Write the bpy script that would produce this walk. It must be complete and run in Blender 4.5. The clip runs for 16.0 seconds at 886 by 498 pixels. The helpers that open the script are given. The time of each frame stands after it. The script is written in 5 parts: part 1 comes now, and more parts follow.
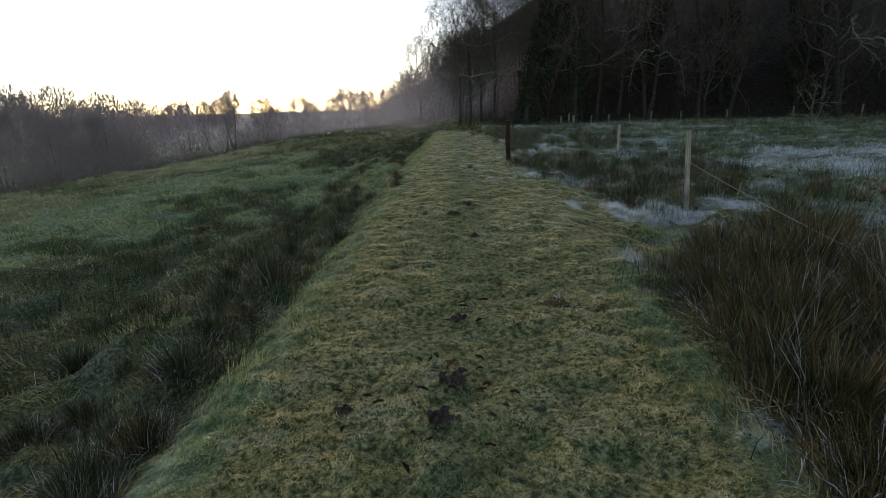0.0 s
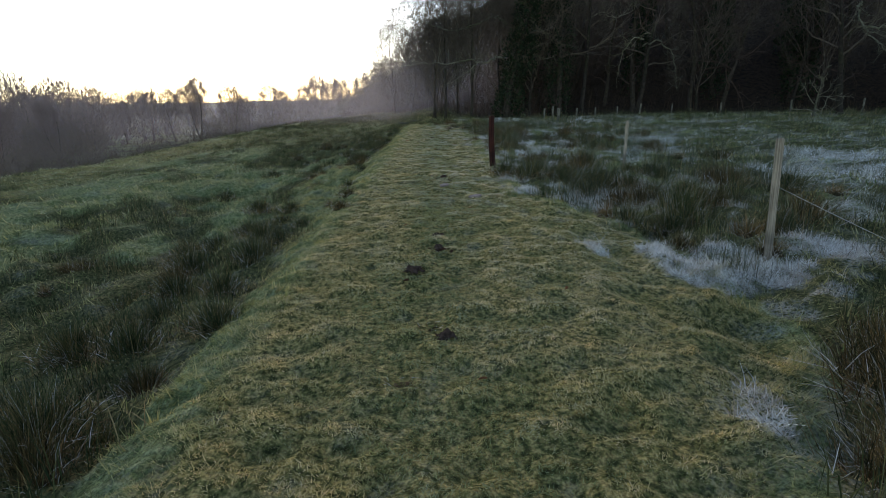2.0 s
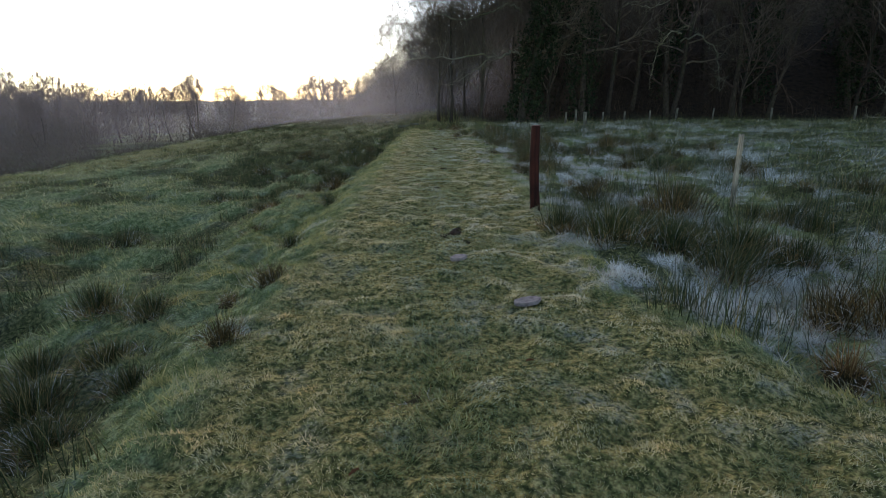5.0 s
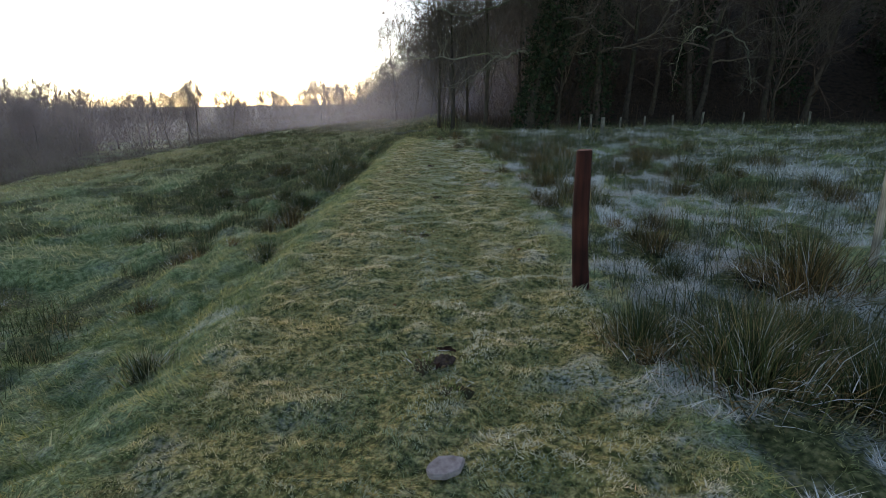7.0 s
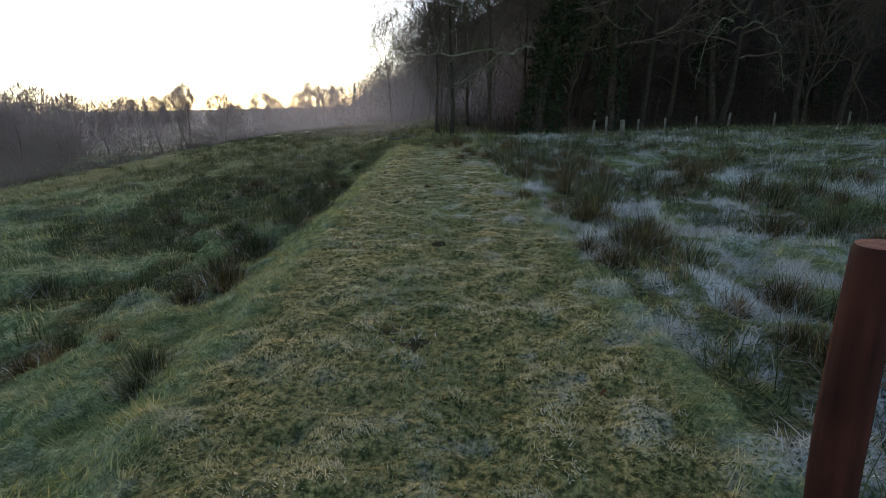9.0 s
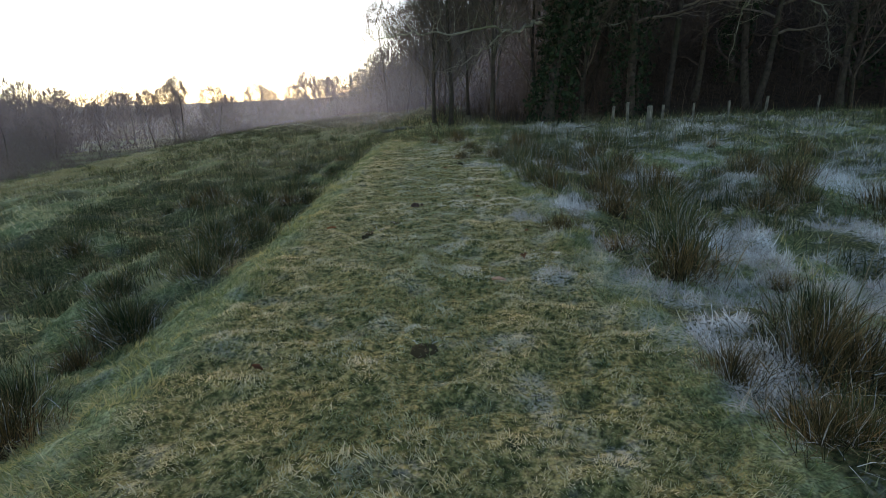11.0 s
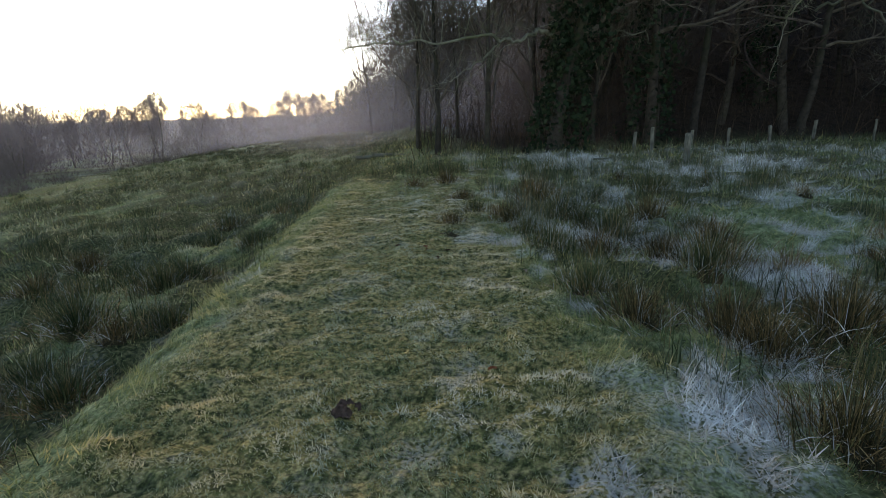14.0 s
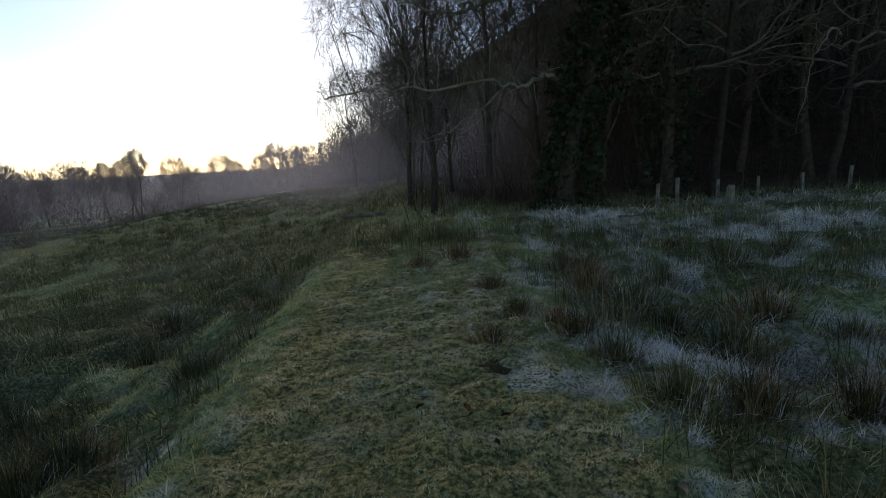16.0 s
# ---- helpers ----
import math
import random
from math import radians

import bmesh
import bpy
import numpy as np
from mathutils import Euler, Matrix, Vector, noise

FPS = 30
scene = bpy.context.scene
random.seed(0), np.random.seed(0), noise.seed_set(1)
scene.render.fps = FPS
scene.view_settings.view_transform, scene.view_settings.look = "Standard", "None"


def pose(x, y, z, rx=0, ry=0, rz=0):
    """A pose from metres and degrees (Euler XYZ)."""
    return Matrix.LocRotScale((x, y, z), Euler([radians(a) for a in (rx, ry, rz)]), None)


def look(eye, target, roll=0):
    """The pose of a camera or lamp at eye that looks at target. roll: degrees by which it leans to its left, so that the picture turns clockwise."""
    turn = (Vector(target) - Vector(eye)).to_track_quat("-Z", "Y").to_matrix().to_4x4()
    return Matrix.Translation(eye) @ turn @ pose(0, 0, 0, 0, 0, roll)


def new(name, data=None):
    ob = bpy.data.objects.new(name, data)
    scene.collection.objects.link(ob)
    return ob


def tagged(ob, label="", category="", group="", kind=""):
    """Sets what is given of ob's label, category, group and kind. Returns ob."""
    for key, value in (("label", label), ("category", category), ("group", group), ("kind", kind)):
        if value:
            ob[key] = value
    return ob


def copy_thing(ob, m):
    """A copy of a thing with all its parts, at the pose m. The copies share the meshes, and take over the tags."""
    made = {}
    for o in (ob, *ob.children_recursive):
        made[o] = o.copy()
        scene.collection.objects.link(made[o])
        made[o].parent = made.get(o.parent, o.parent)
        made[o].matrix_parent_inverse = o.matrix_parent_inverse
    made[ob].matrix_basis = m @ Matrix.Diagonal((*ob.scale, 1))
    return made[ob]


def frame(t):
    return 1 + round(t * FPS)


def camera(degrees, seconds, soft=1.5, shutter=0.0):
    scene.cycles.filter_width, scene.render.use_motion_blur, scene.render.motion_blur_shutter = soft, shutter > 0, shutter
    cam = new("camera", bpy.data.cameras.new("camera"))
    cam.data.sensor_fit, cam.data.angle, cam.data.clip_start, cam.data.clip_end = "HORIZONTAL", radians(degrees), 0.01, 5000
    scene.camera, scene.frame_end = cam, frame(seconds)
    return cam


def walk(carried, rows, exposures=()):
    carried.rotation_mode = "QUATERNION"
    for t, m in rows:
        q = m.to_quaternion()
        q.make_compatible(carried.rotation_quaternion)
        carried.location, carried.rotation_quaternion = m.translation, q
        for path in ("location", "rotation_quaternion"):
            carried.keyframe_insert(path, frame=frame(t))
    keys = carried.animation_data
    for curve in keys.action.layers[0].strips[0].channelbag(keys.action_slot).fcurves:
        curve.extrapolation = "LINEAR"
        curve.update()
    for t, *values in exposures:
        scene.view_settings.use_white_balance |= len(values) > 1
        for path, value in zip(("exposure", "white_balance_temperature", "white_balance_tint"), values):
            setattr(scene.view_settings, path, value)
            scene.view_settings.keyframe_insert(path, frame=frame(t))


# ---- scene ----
cam = camera(80.0, 16.0, soft=0.6)
PATH = [
    (0, (0.376, -1.102, 1.632), (0.297, 0.823, 1.093), -1.7),
    (0.5, (0.395, -0.319, 1.602), (0.344, 1.602, 1.049), -1.6),
    (1, (0.477, 0.502, 1.593), (0.47, 2.419, 1.023), -1.3),
    (1.5, (0.495, 1.253, 1.585), (0.505, 3.171, 1.017), -1.2),
    (2, (0.478, 1.955, 1.606), (0.486, 3.871, 1.033), -1.2),
    (2.5, (0.431, 2.719, 1.596), (0.433, 4.638, 1.03), -1.5),
    (3, (0.415, 3.547, 1.561), (0.418, 5.466, 0.998), -1.5),
    (3.5, (0.395, 4.294, 1.558), (0.398, 6.213, 0.993), -1.4),
    (3.7, (0.392, 4.573, 1.576), (0.394, 6.491, 1.011), -1.3),
    (5.8, (0.47, 7.696, 1.446), (0.475, 9.613, 0.878), -0.2),
    (6, (0.51, 7.971, 1.47), (0.505, 9.889, 0.904), -0.5),
    (6.5, (0.565, 8.672, 1.476), (0.557, 10.592, 0.916), -0.6),
    (7, (0.574, 9.373, 1.473), (0.562, 11.295, 0.92), -0.8),
    (7.5, (0.58, 10.061, 1.459), (0.57, 11.985, 0.913), -0.9),
    (8, (0.544, 10.756, 1.444), (0.53, 12.682, 0.906), -0.9),
    (8.5, (0.542, 11.41, 1.443), (0.53, 13.337, 0.906), -1.0),
    (9, (0.502, 12.024, 1.461), (0.498, 13.948, 0.913), -1.2),
    (9.2, (0.464, 12.285, 1.497), (0.472, 14.206, 0.942), -0.8),
    (11.3, (0.607, 15.188, 1.337), (0.595, 17.099, 0.746), -2.2),
    (11.5, (0.625, 15.443, 1.373), (0.608, 17.351, 0.776), -1.9),
    (12, (0.712, 16.098, 1.365), (0.698, 18.004, 0.759), -1.9),
    (12.5, (0.755, 16.743, 1.371), (0.757, 18.654, 0.782), -1.9),
    (13, (0.796, 17.357, 1.397), (0.811, 19.275, 0.829), -1.9),
    (13.5, (0.765, 18.034, 1.39), (0.793, 19.958, 0.844), -1.7),
    (14, (0.708, 18.63, 1.433), (0.743, 20.56, 0.907), -1.8),
    (14.5, (0.594, 19.25, 1.464), (0.647, 21.197, 1.012), -2.2),
    (15, (0.5, 19.801, 1.508), (0.563, 21.754, 1.084), -2.4),
    (15.5, (0.445, 20.364, 1.531), (0.532, 22.326, 1.154), -2.6),
    (16, (0.377, 20.927, 1.548), (0.476, 22.893, 1.194), -3.0),
]
walk(cam, [(t, look(eye, target, roll)) for t, eye, target, roll in PATH],
     [(0, 0.85, 7750, 11), (1.5, 1.06, 7750, 11), (3.5, 1.06, 7750, 11), (7, 1.18, 7750, 11), (9, 0.96, 7750, 11), (12.5, 1.45, 7750, 11), (14, 1.28, 7750, 11), (14.5, 1.05, 7750, 11), (16, 0.33, 7250, 11)])

# ---- light ----
SUN_AZ = radians(-13.0)      # from +y, left is negative
SUN_EL = radians(17.0)
world = bpy.data.worlds.new("dawn_sky")
scene.world = world
world.use_nodes = True
wn = world.node_tree
sky = wn.nodes.new("ShaderNodeTexSky")
sky.sky_type = "NISHITA"
sky.sun_disc = False
sky.sun_elevation = SUN_EL
sky.sun_rotation = SUN_AZ
sky.altitude = 60
sky.air_density, sky.dust_density, sky.ozone_density = 0.7, 0.15, 1.3
wn.links.new(sky.outputs["Color"], wn.nodes["Background"].inputs["Color"])
wn.nodes["Background"].inputs["Strength"].default_value = 0.15
sun = new("sun", bpy.data.lights.new("sun", "SUN"))
sun.data.energy, sun.data.angle, sun.data.color = 0.5, radians(15), (1.0, 0.78, 0.56)
sun.matrix_world = look((0, 0, 30), (-math.sin(SUN_AZ) * 100, -math.cos(SUN_AZ) * 100, 30 - 100 * math.tan(SUN_EL)))

# ---- tools ----
rng = np.random.default_rng(7)


def vnoise(x, y, seed=0):
    """Smooth lattice noise, 0 to 1."""
    x, y = np.asarray(x, float), np.asarray(y, float)
    xi, yi = np.floor(x).astype(np.int64), np.floor(y).astype(np.int64)
    fx, fy = x - xi, y - yi
    fx, fy = fx * fx * (3 - 2 * fx), fy * fy * (3 - 2 * fy)

    def lattice(i, j):
        n = (i * 374761393 + j * 668265263 + seed * 1442695041) & 0xFFFFFFFF
        n = ((n ^ (n >> 13)) * 1274126177) & 0xFFFFFFFF
        return ((n ^ (n >> 16)) & 0xFFFF) / 65535.0
    a = lattice(xi, yi) * (1 - fx) + lattice(xi + 1, yi) * fx
    b = lattice(xi, yi + 1) * (1 - fx) + lattice(xi + 1, yi + 1) * fx
    return a * (1 - fy) + b * fy


def fbm(x, y, seed=0, octaves=3):
    out, amp, total = 0.0, 1.0, 0.0
    for k in range(octaves):
        out = out + amp * vnoise(x * 2 ** k, y * 2 ** k, seed + 17 * k)
        total += amp
        amp *= 0.5
    return out / total


def ramp(v, a, b):
    t = np.clip((v - a) / (b - a), 0, 1)
    return t * t * (3 - 2 * t)


def make_mesh(name, verts, tris, mats, attrs=None, smooth=False, slots=None):
    me = bpy.data.meshes.new(name)
    verts, tris = np.asarray(verts, np.float32), np.asarray(tris, np.int32)
    me.vertices.add(len(verts))
    me.vertices.foreach_set("co", verts.ravel())
    me.loops.add(tris.size)
    me.loops.foreach_set("vertex_index", tris.ravel())
    me.polygons.add(len(tris))
    me.polygons.foreach_set("loop_start", np.arange(0, tris.size, 3, dtype=np.int32))
    me.polygons.foreach_set("loop_total", np.full(len(tris), 3, np.int32))
    me.polygons.foreach_set("use_smooth", np.full(len(tris), smooth))
    if slots is not None:
        me.polygons.foreach_set("material_index", np.asarray(slots, np.int32))
    for key, values in (attrs or {}).items():
        at = me.attributes.new(key, "FLOAT", "POINT")
        at.data.foreach_set("value", np.asarray(values, np.float32))
    for m in mats:
        me.materials.append(m)
    me.update(calc_edges=True)
    me.validate()
    return me


def thing(name, me, label, category, group="", kind="", place=None):
    ob = new(name, me)
    if place is not None:
        ob.matrix_basis = place
    return tagged(ob, label, category, group, kind)


def part(name, me, parent, label=""):
    ob = new(name, me)
    ob.parent = parent
    return tagged(ob, label)


def blades(base, length, width, az, lean, curl=0.5, segs=2, across=None):
    """Curved tapering blades. Arrays of n; returns vertices, triangles, and the blade number of each vertex."""
    n = len(base)
    d = np.stack([np.cos(az), np.sin(az), np.zeros(n)], 1)
    if across is None:
        across = rng.uniform(0, np.pi, n)
    s = np.stack([np.cos(across), np.sin(across), np.zeros(n)], 1) * (width[:, None] / 2)
    up = np.array([0, 0, 1.0])
    out_l, out_z = length * np.sin(lean), length * np.cos(lean)
    rows = []
    if segs == 1:
        tip = base + d * out_l[:, None] + up * out_z[:, None]
        v = np.stack([base - s, base + s, tip], 1)
        t = np.arange(n)[:, None] * 3 + np.array([0, 1, 2])
        return v.reshape(-1, 3), t, np.repeat(np.arange(n), 3)
    fr = np.linspace(0, 1, segs + 1)
    for k in range(segs):
        f = fr[k]
        p = base + d * (out_l * f ** (1 + curl))[:, None] + up * (out_z * f ** (1 - 0.35 * curl))[:, None]
        wk = 1 - 0.45 * f
        rows += [p - s * wk, p + s * wk]
    rows.append(base + d * out_l[:, None] + up * out_z[:, None])
    v = np.stack(rows, 1)
    c = v.shape[1]
    tri = []
    for k in range(segs - 1):
        a = 2 * k
        tri += [(a, a + 1, a + 3), (a, a + 3, a + 2)]
    a = 2 * (segs - 1)
    tri.append((a, a + 1, a + 2))
    t = (np.arange(n)[:, None, None] * c + np.array(tri)[None]).reshape(-1, 3)
    return v.reshape(-1, 3), t, np.repeat(np.arange(n), c)


# ---- the lie of the land ----
def wood_depth(x, y):
    """Metres into the wooded hillside; below nought outside it."""
    xe = 1.4 - 0.31 * np.clip(y - 57, 0, 150)
    ye = 36.5 - 0.25 * np.maximum(x - 13, 0)
    return np.minimum((x - xe) * 0.95, y - ye)


def lumps(x, y):
    """Height of the small cushions that the trodden turf grows in, 0 to 1."""
    return 0.6 * vnoise(x / 0.2, y / 0.15, 5) + 0.4 * vnoise(x / 0.1, y / 0.08, 8)


def hummock(x, y):
    """Grassy mounds between the rushes, 0 to 1."""
    return ramp(0.65 * vnoise(x / 0.95, y / 0.8, 12) + 0.35 * vnoise(x / 0.4, y / 0.35, 13), 0.25, 0.75)


def height(x, y):
    x, y = np.asarray(x, float), np.asarray(y, float)
    left = -0.8 - x
    z = -0.28 * ramp(left, 0, 0.9) - 0.55 * ramp(left, 0.5, 3.6) - 1.2 * ramp(left, 2.5, 21) - 5.5 * ramp(left, 19.5, 31)
    right = x - 1.7
    z = z - 0.16 * ramp(right, 0, 1.3) + 0.1 * ramp(right, 3, 14) * ramp(y, 16, 34)
    z = z - 0.3 * ramp(y, 29, 34) * ramp(-x, -3, 1) - 2.5 * ramp(y, 60, 190) * ramp(-x, -30, 20) * ramp(left, -30, 12)
    # lumps of the rough ground, smaller on the mown crest
    rough = 1 - ramp(left, 1.2, -0.1) * ramp(right, 1.0, -0.2) * ramp(y, 32, 28)
    z = z + (0.02 + 0.13 * rough) * (fbm(x / 1.3, y / 1.3, 3) - 0.5) * ramp(np.abs(y), 200, 60)
    z = z + 0.11 * (lumps(x, y) - 0.5) + 0.2 * rough * (vnoise(x / 0.45, y / 0.4, 6) - 0.5)
    z = z + 0.17 * (hummock(x, y) - 0.5) * ramp(-x, 1.1, 2.6) * ramp(-x, 24, 18) * ramp(y, 70, 45)
    d = np.minimum(wood_depth(x - 4.0, y), wood_depth(x, y))
    hill = np.where(d > 0, 0.62 * np.sqrt(d * d + 9) - 1.86, 0)
    z = z + np.minimum(hill, 60 + 0 * hill)
    # far side of the valley and the ridge beyond
    far = np.hypot(x, y)
    z = z + 20 * ramp(-x, 135, 330) * (0.6 + 0.4 * fbm(x / 160, y / 160, 9)) + 3.0 * ramp(y, 330, 620) * ramp(-d, -5, 30)
    z = z + 12 * ramp(far, 500, 1400) * fbm(x / 300, y / 300, 11) - 0.03 * np.clip(far - 150, 0, 1400)
    return z


FROST = ((2.62, 10.56, .7), (2.1, 10.7, .35), (3.09, 7.02, .55), (3.6, 7.0, .5), (9.5, 12.2, 1.6), (8.0, 13.2, 1.0), (11.5, 11.2, 1.5), (4.9, 7.5, .5), (2.16, 4.3, .28),
         (3.2, 10.8, .5), (2.9, 7.2, .35), (2.1, 7.4, .2), (1.75, 11.8, .35), (2.7, 15.8, .4), (3.13, 14.34, .5), (6.5, 23, .7), (7.9, 20.6, 1.1), (2.7, 15.8, .3),
         (2.1, 17.2, .35), (6.1, 21.7, .6), (2.1, 20.8, .4), (3.05, 19.5, .55), (3.75, 23.1, .5), (1.34, 18.4, .2))
FROST_FAR = ((1.43, 20.3, .25), (2.4, 24.6, .5), (1.5, 24.2, .25), (1.1, 24.3, .2), (-1.3, 24.0, .2), (5.1, 33.3, .9), (6.4, 29.9, .9), (4.2, 33.5, .8), (8.5, 31.0, 1.2),
             (-.95, 9.9, .25), (-1.2, 13.0, .2), (-1.0, 23.3, .2), (10.5, 15.5, 1.4), (13, 14.5, 1.6), (5.5, 16.5, .6), (7.0, 17.2, .8))


def path_right(y):
    """Right border of the mown crest, wider where it opens towards the wire fence."""
    return 1.65 + 1.3 * ramp(y, 3.2, 5.5) * ramp(y, 10.5, 8.0) - 0.35 * ramp(y, 20, 27)


def frost_at(x, y):
    f = np.zeros_like(x)
    edge = fbm(x / 0.22, y / 0.22, 21)
    on_path = 0.5 + 0.5 * ramp(x, 1.4, 2.1)
    for px, py, r in FROST + FROST_FAR:
        f = np.maximum(f, on_path * ramp(np.hypot(x - px, (y - py) * 0.9) / r + (edge - 0.5) * 1.9, 1.05, 0.5))
    right = ramp(x - path_right(y), -0.35, 0.7)
    wild = ramp(fbm(x / 0.9, y / 0.9, 23), 0.5, 0.62) * ramp(edge, 0.4, 0.56)
    small = ramp(fbm(x / 0.2, y / 0.2, 25), 0.58, 0.76)
    f = np.maximum(f, wild * (0.66 * right * ramp(y, 3.0, 5.5) + 0.04))
    f = np.maximum(f, small * (0.1 + 0.4 * right + (0.06 + 0.12 * ramp(x, 0.2, 0.9)) * ramp(y, 6, 11)))
    strands = ramp(fbm(x / 0.12, y / 0.09, 27, 2), 0.3, 0.55)
    f = f * (1 - 0.85 * np.exp(-((x - 2.75) / 0.9) ** 2 - ((y - 12.0) / 0.65) ** 2))
    return f * (0.5 + 0.5 * strands) * ramp(wood_depth(x, y), 1, -2)


def rush_at(x, y):
    """How far into a bed of rushes a place lies; above nought inside one."""
    dens = 0.45 * fbm(x / 4.5, y / 6, 53) + 0.55 * fbm(x / 1.1, y / 1.3, 55) - np.where(x < 0, 0.16 * (hummock(x, y) - 0.45), 0.0)
    lim = np.where(x < 0, 0.48 - 0.06 * ramp(y, 18, 21) - 0.12 * ramp(y, 9, 6) * ramp(-x, 9, 5) + 0.14 * ramp(-x, 11, 20) - (0.12 * ramp(y, 16, 22) + 0.1 * ramp(y, 11, 8)) * ramp(-x, 8, 4) + 0.055 * ramp(y, 9, 11) * ramp(y, 20, 17), 0.4) - 0.06 * ramp(y, 45, 70) - 0.05 * ramp(x, 4, 9) * ramp(y, 22, 30)
    lim = np.where((x < -1.25 - 1.3 * ramp(y, 8.5, 11) * ramp(y, 20, 17)) | (x > path_right(y) + 0.25) | (y > 29), lim, 9.0)
    return np.where(wood_depth(x, y) < 0, dens - lim, -9.0)


def lush_at(x, y):
    """The greener, wetter strip along the middle of the path, broken into patches."""
    mid = 0.42 + 0.25 * (vnoise(y / 2.2, 0 * y, 3) - 0.5)
    return np.exp(-((x - mid) / 0.3) ** 2) * ramp(fbm(x / 0.7, y / 1.1, 33), 0.2, 0.45)


def straw_relief_at(x, y):
    """Dead yellow grass against green, 0 to 1, with painted relief; strongest along the shoulder of the bank."""
    shoulder = np.exp(-((x + 0.62) / 0.36) ** 2)
    # The lumps term paints shade between cushions: yellow tops, darker green hollows.
    return np.clip(0.22 + 0.6 * ramp(fbm(x / 0.8, y / 0.8, 31), 0.4, 0.62) + 2.4 * (lumps(x, y) - 0.5) + (0.6 + 0.4 * ramp(y, 10, 4)) * shoulder + 0.4 * ramp(x, 0.95, 1.4) * ramp(y, 10, 6) - 1.2 * lush_at(x, y), 0, 1)


# ---- materials ----
def material(name, rough=0.8, spec=0.3):
    m = bpy.data.materials.new(name)
    m.use_nodes = True
    b = m.node_tree.nodes["Principled BSDF"]
    b.inputs["Roughness"].default_value = rough
    b.inputs["Specular IOR Level"].default_value = spec
    return m, m.node_tree, b


def noise_tex(nt, scale, detail=4, coords="object"):
    n = nt.nodes.new("ShaderNodeTexNoise")
    n.inputs["Scale"].default_value, n.inputs["Detail"].default_value = scale, detail
    if coords == "object":
        tc = nt.nodes.new("ShaderNodeTexCoord")
        nt.links.new(tc.outputs["Object"], n.inputs["Vector"])
    else:
        g = nt.nodes.new("ShaderNodeNewGeometry")
        nt.links.new(g.outputs["Position"], n.inputs["Vector"])
    return n.outputs["Fac"]


def colours(nt, fac, stops):
    r = nt.nodes.new("ShaderNodeValToRGB")
    e = r.color_ramp.elements
    while len(e) < len(stops):
        e.new(0.5)
    for el, (p, c) in zip(e, stops):
        el.position, el.color = p, (*c, 1)
    nt.links.new(fac, r.inputs["Fac"])
    return r.outputs["Color"]


def mix(nt, fac, a, b, mode="MIX"):
    n = nt.nodes.new("ShaderNodeMix")
    n.data_type, n.blend_type = "RGBA", mode
    for sock, v in ((n.inputs[0], fac), (n.inputs[6], a), (n.inputs[7], b)):
        if isinstance(v, bpy.types.NodeSocket):
            nt.links.new(v, sock)
        else:
            sock.default_value = v if isinstance(v, float) else (*v, 1)
    return n.outputs[2]


def attribute(nt, name):
    n = nt.nodes.new("ShaderNodeAttribute")
    n.attribute_name = name
    return n.outputs["Fac"]


def island(nt):
    return nt.nodes.new("ShaderNodeNewGeometry").outputs["Random Per Island"]


def bump(nt, b, fac, strength, dist):
    n = nt.nodes.new("ShaderNodeBump")
    n.inputs["Strength"].default_value, n.inputs["Distance"].default_value = strength, dist
    nt.links.new(fac, n.inputs["Height"])
    nt.links.new(n.outputs["Normal"], b.inputs["Normal"])


FROST_COL = (0.86, 0.86, 0.82)


def ground_material():
    m, nt, b = material("meadow_soil", 0.95, 0.1)
    fine = noise_tex(nt, 70, 5)
    grass = colours(nt, noise_tex(nt, 13, 7), [(0.34, (0.04, 0.062, 0.024)), (0.47, (0.14, 0.175, 0.07)), (0.64, (0.34, 0.37, 0.19))])
    wide = colours(nt, noise_tex(nt, 0.09, 5), [(0.35, (0.15, 0.2, 0.08)), (0.65, (0.31, 0.345, 0.16))])
    grass = mix(nt, 0.35, grass, wide)
    turf = colours(nt, noise_tex(nt, 24, 6), [(0.37, (0.06, 0.07, 0.024)), (0.48, (0.165, 0.16, 0.056)), (0.61, (0.35, 0.29, 0.115))])
    c = mix(nt, attribute(nt, "turf"), grass, turf)
    c = mix(nt, 1.0, c, colours(nt, fine, [(0.35, (0.5, 0.5, 0.5)), (0.65, (1.4, 1.4, 1.4))]), "MULTIPLY")
    thatch = colours(nt, noise_tex(nt, 30, 6), [(0.35, (0.032, 0.038, 0.015)), (0.5, (0.085, 0.094, 0.036)), (0.66, (0.2, 0.18, 0.08))])
    c = mix(nt, attribute(nt, "rush"), c, thatch)
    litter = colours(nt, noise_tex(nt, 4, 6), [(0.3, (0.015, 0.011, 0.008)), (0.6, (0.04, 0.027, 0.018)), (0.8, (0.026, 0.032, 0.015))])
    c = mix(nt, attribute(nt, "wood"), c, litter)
    grain = colours(nt, noise_tex(nt, 48, 6), [(0.42, (0.05, 0.05, 0.05)), (0.56, (0.95, 0.95, 0.95))])
    c = mix(nt, mix(nt, 1.0, attribute(nt, "frost"), grain, "MULTIPLY"), c, FROST_COL)
    nt.links.new(c, b.inputs["Base Color"])
    bump(nt, b, noise_tex(nt, 13, 8), 1.0, 0.09)
    return m


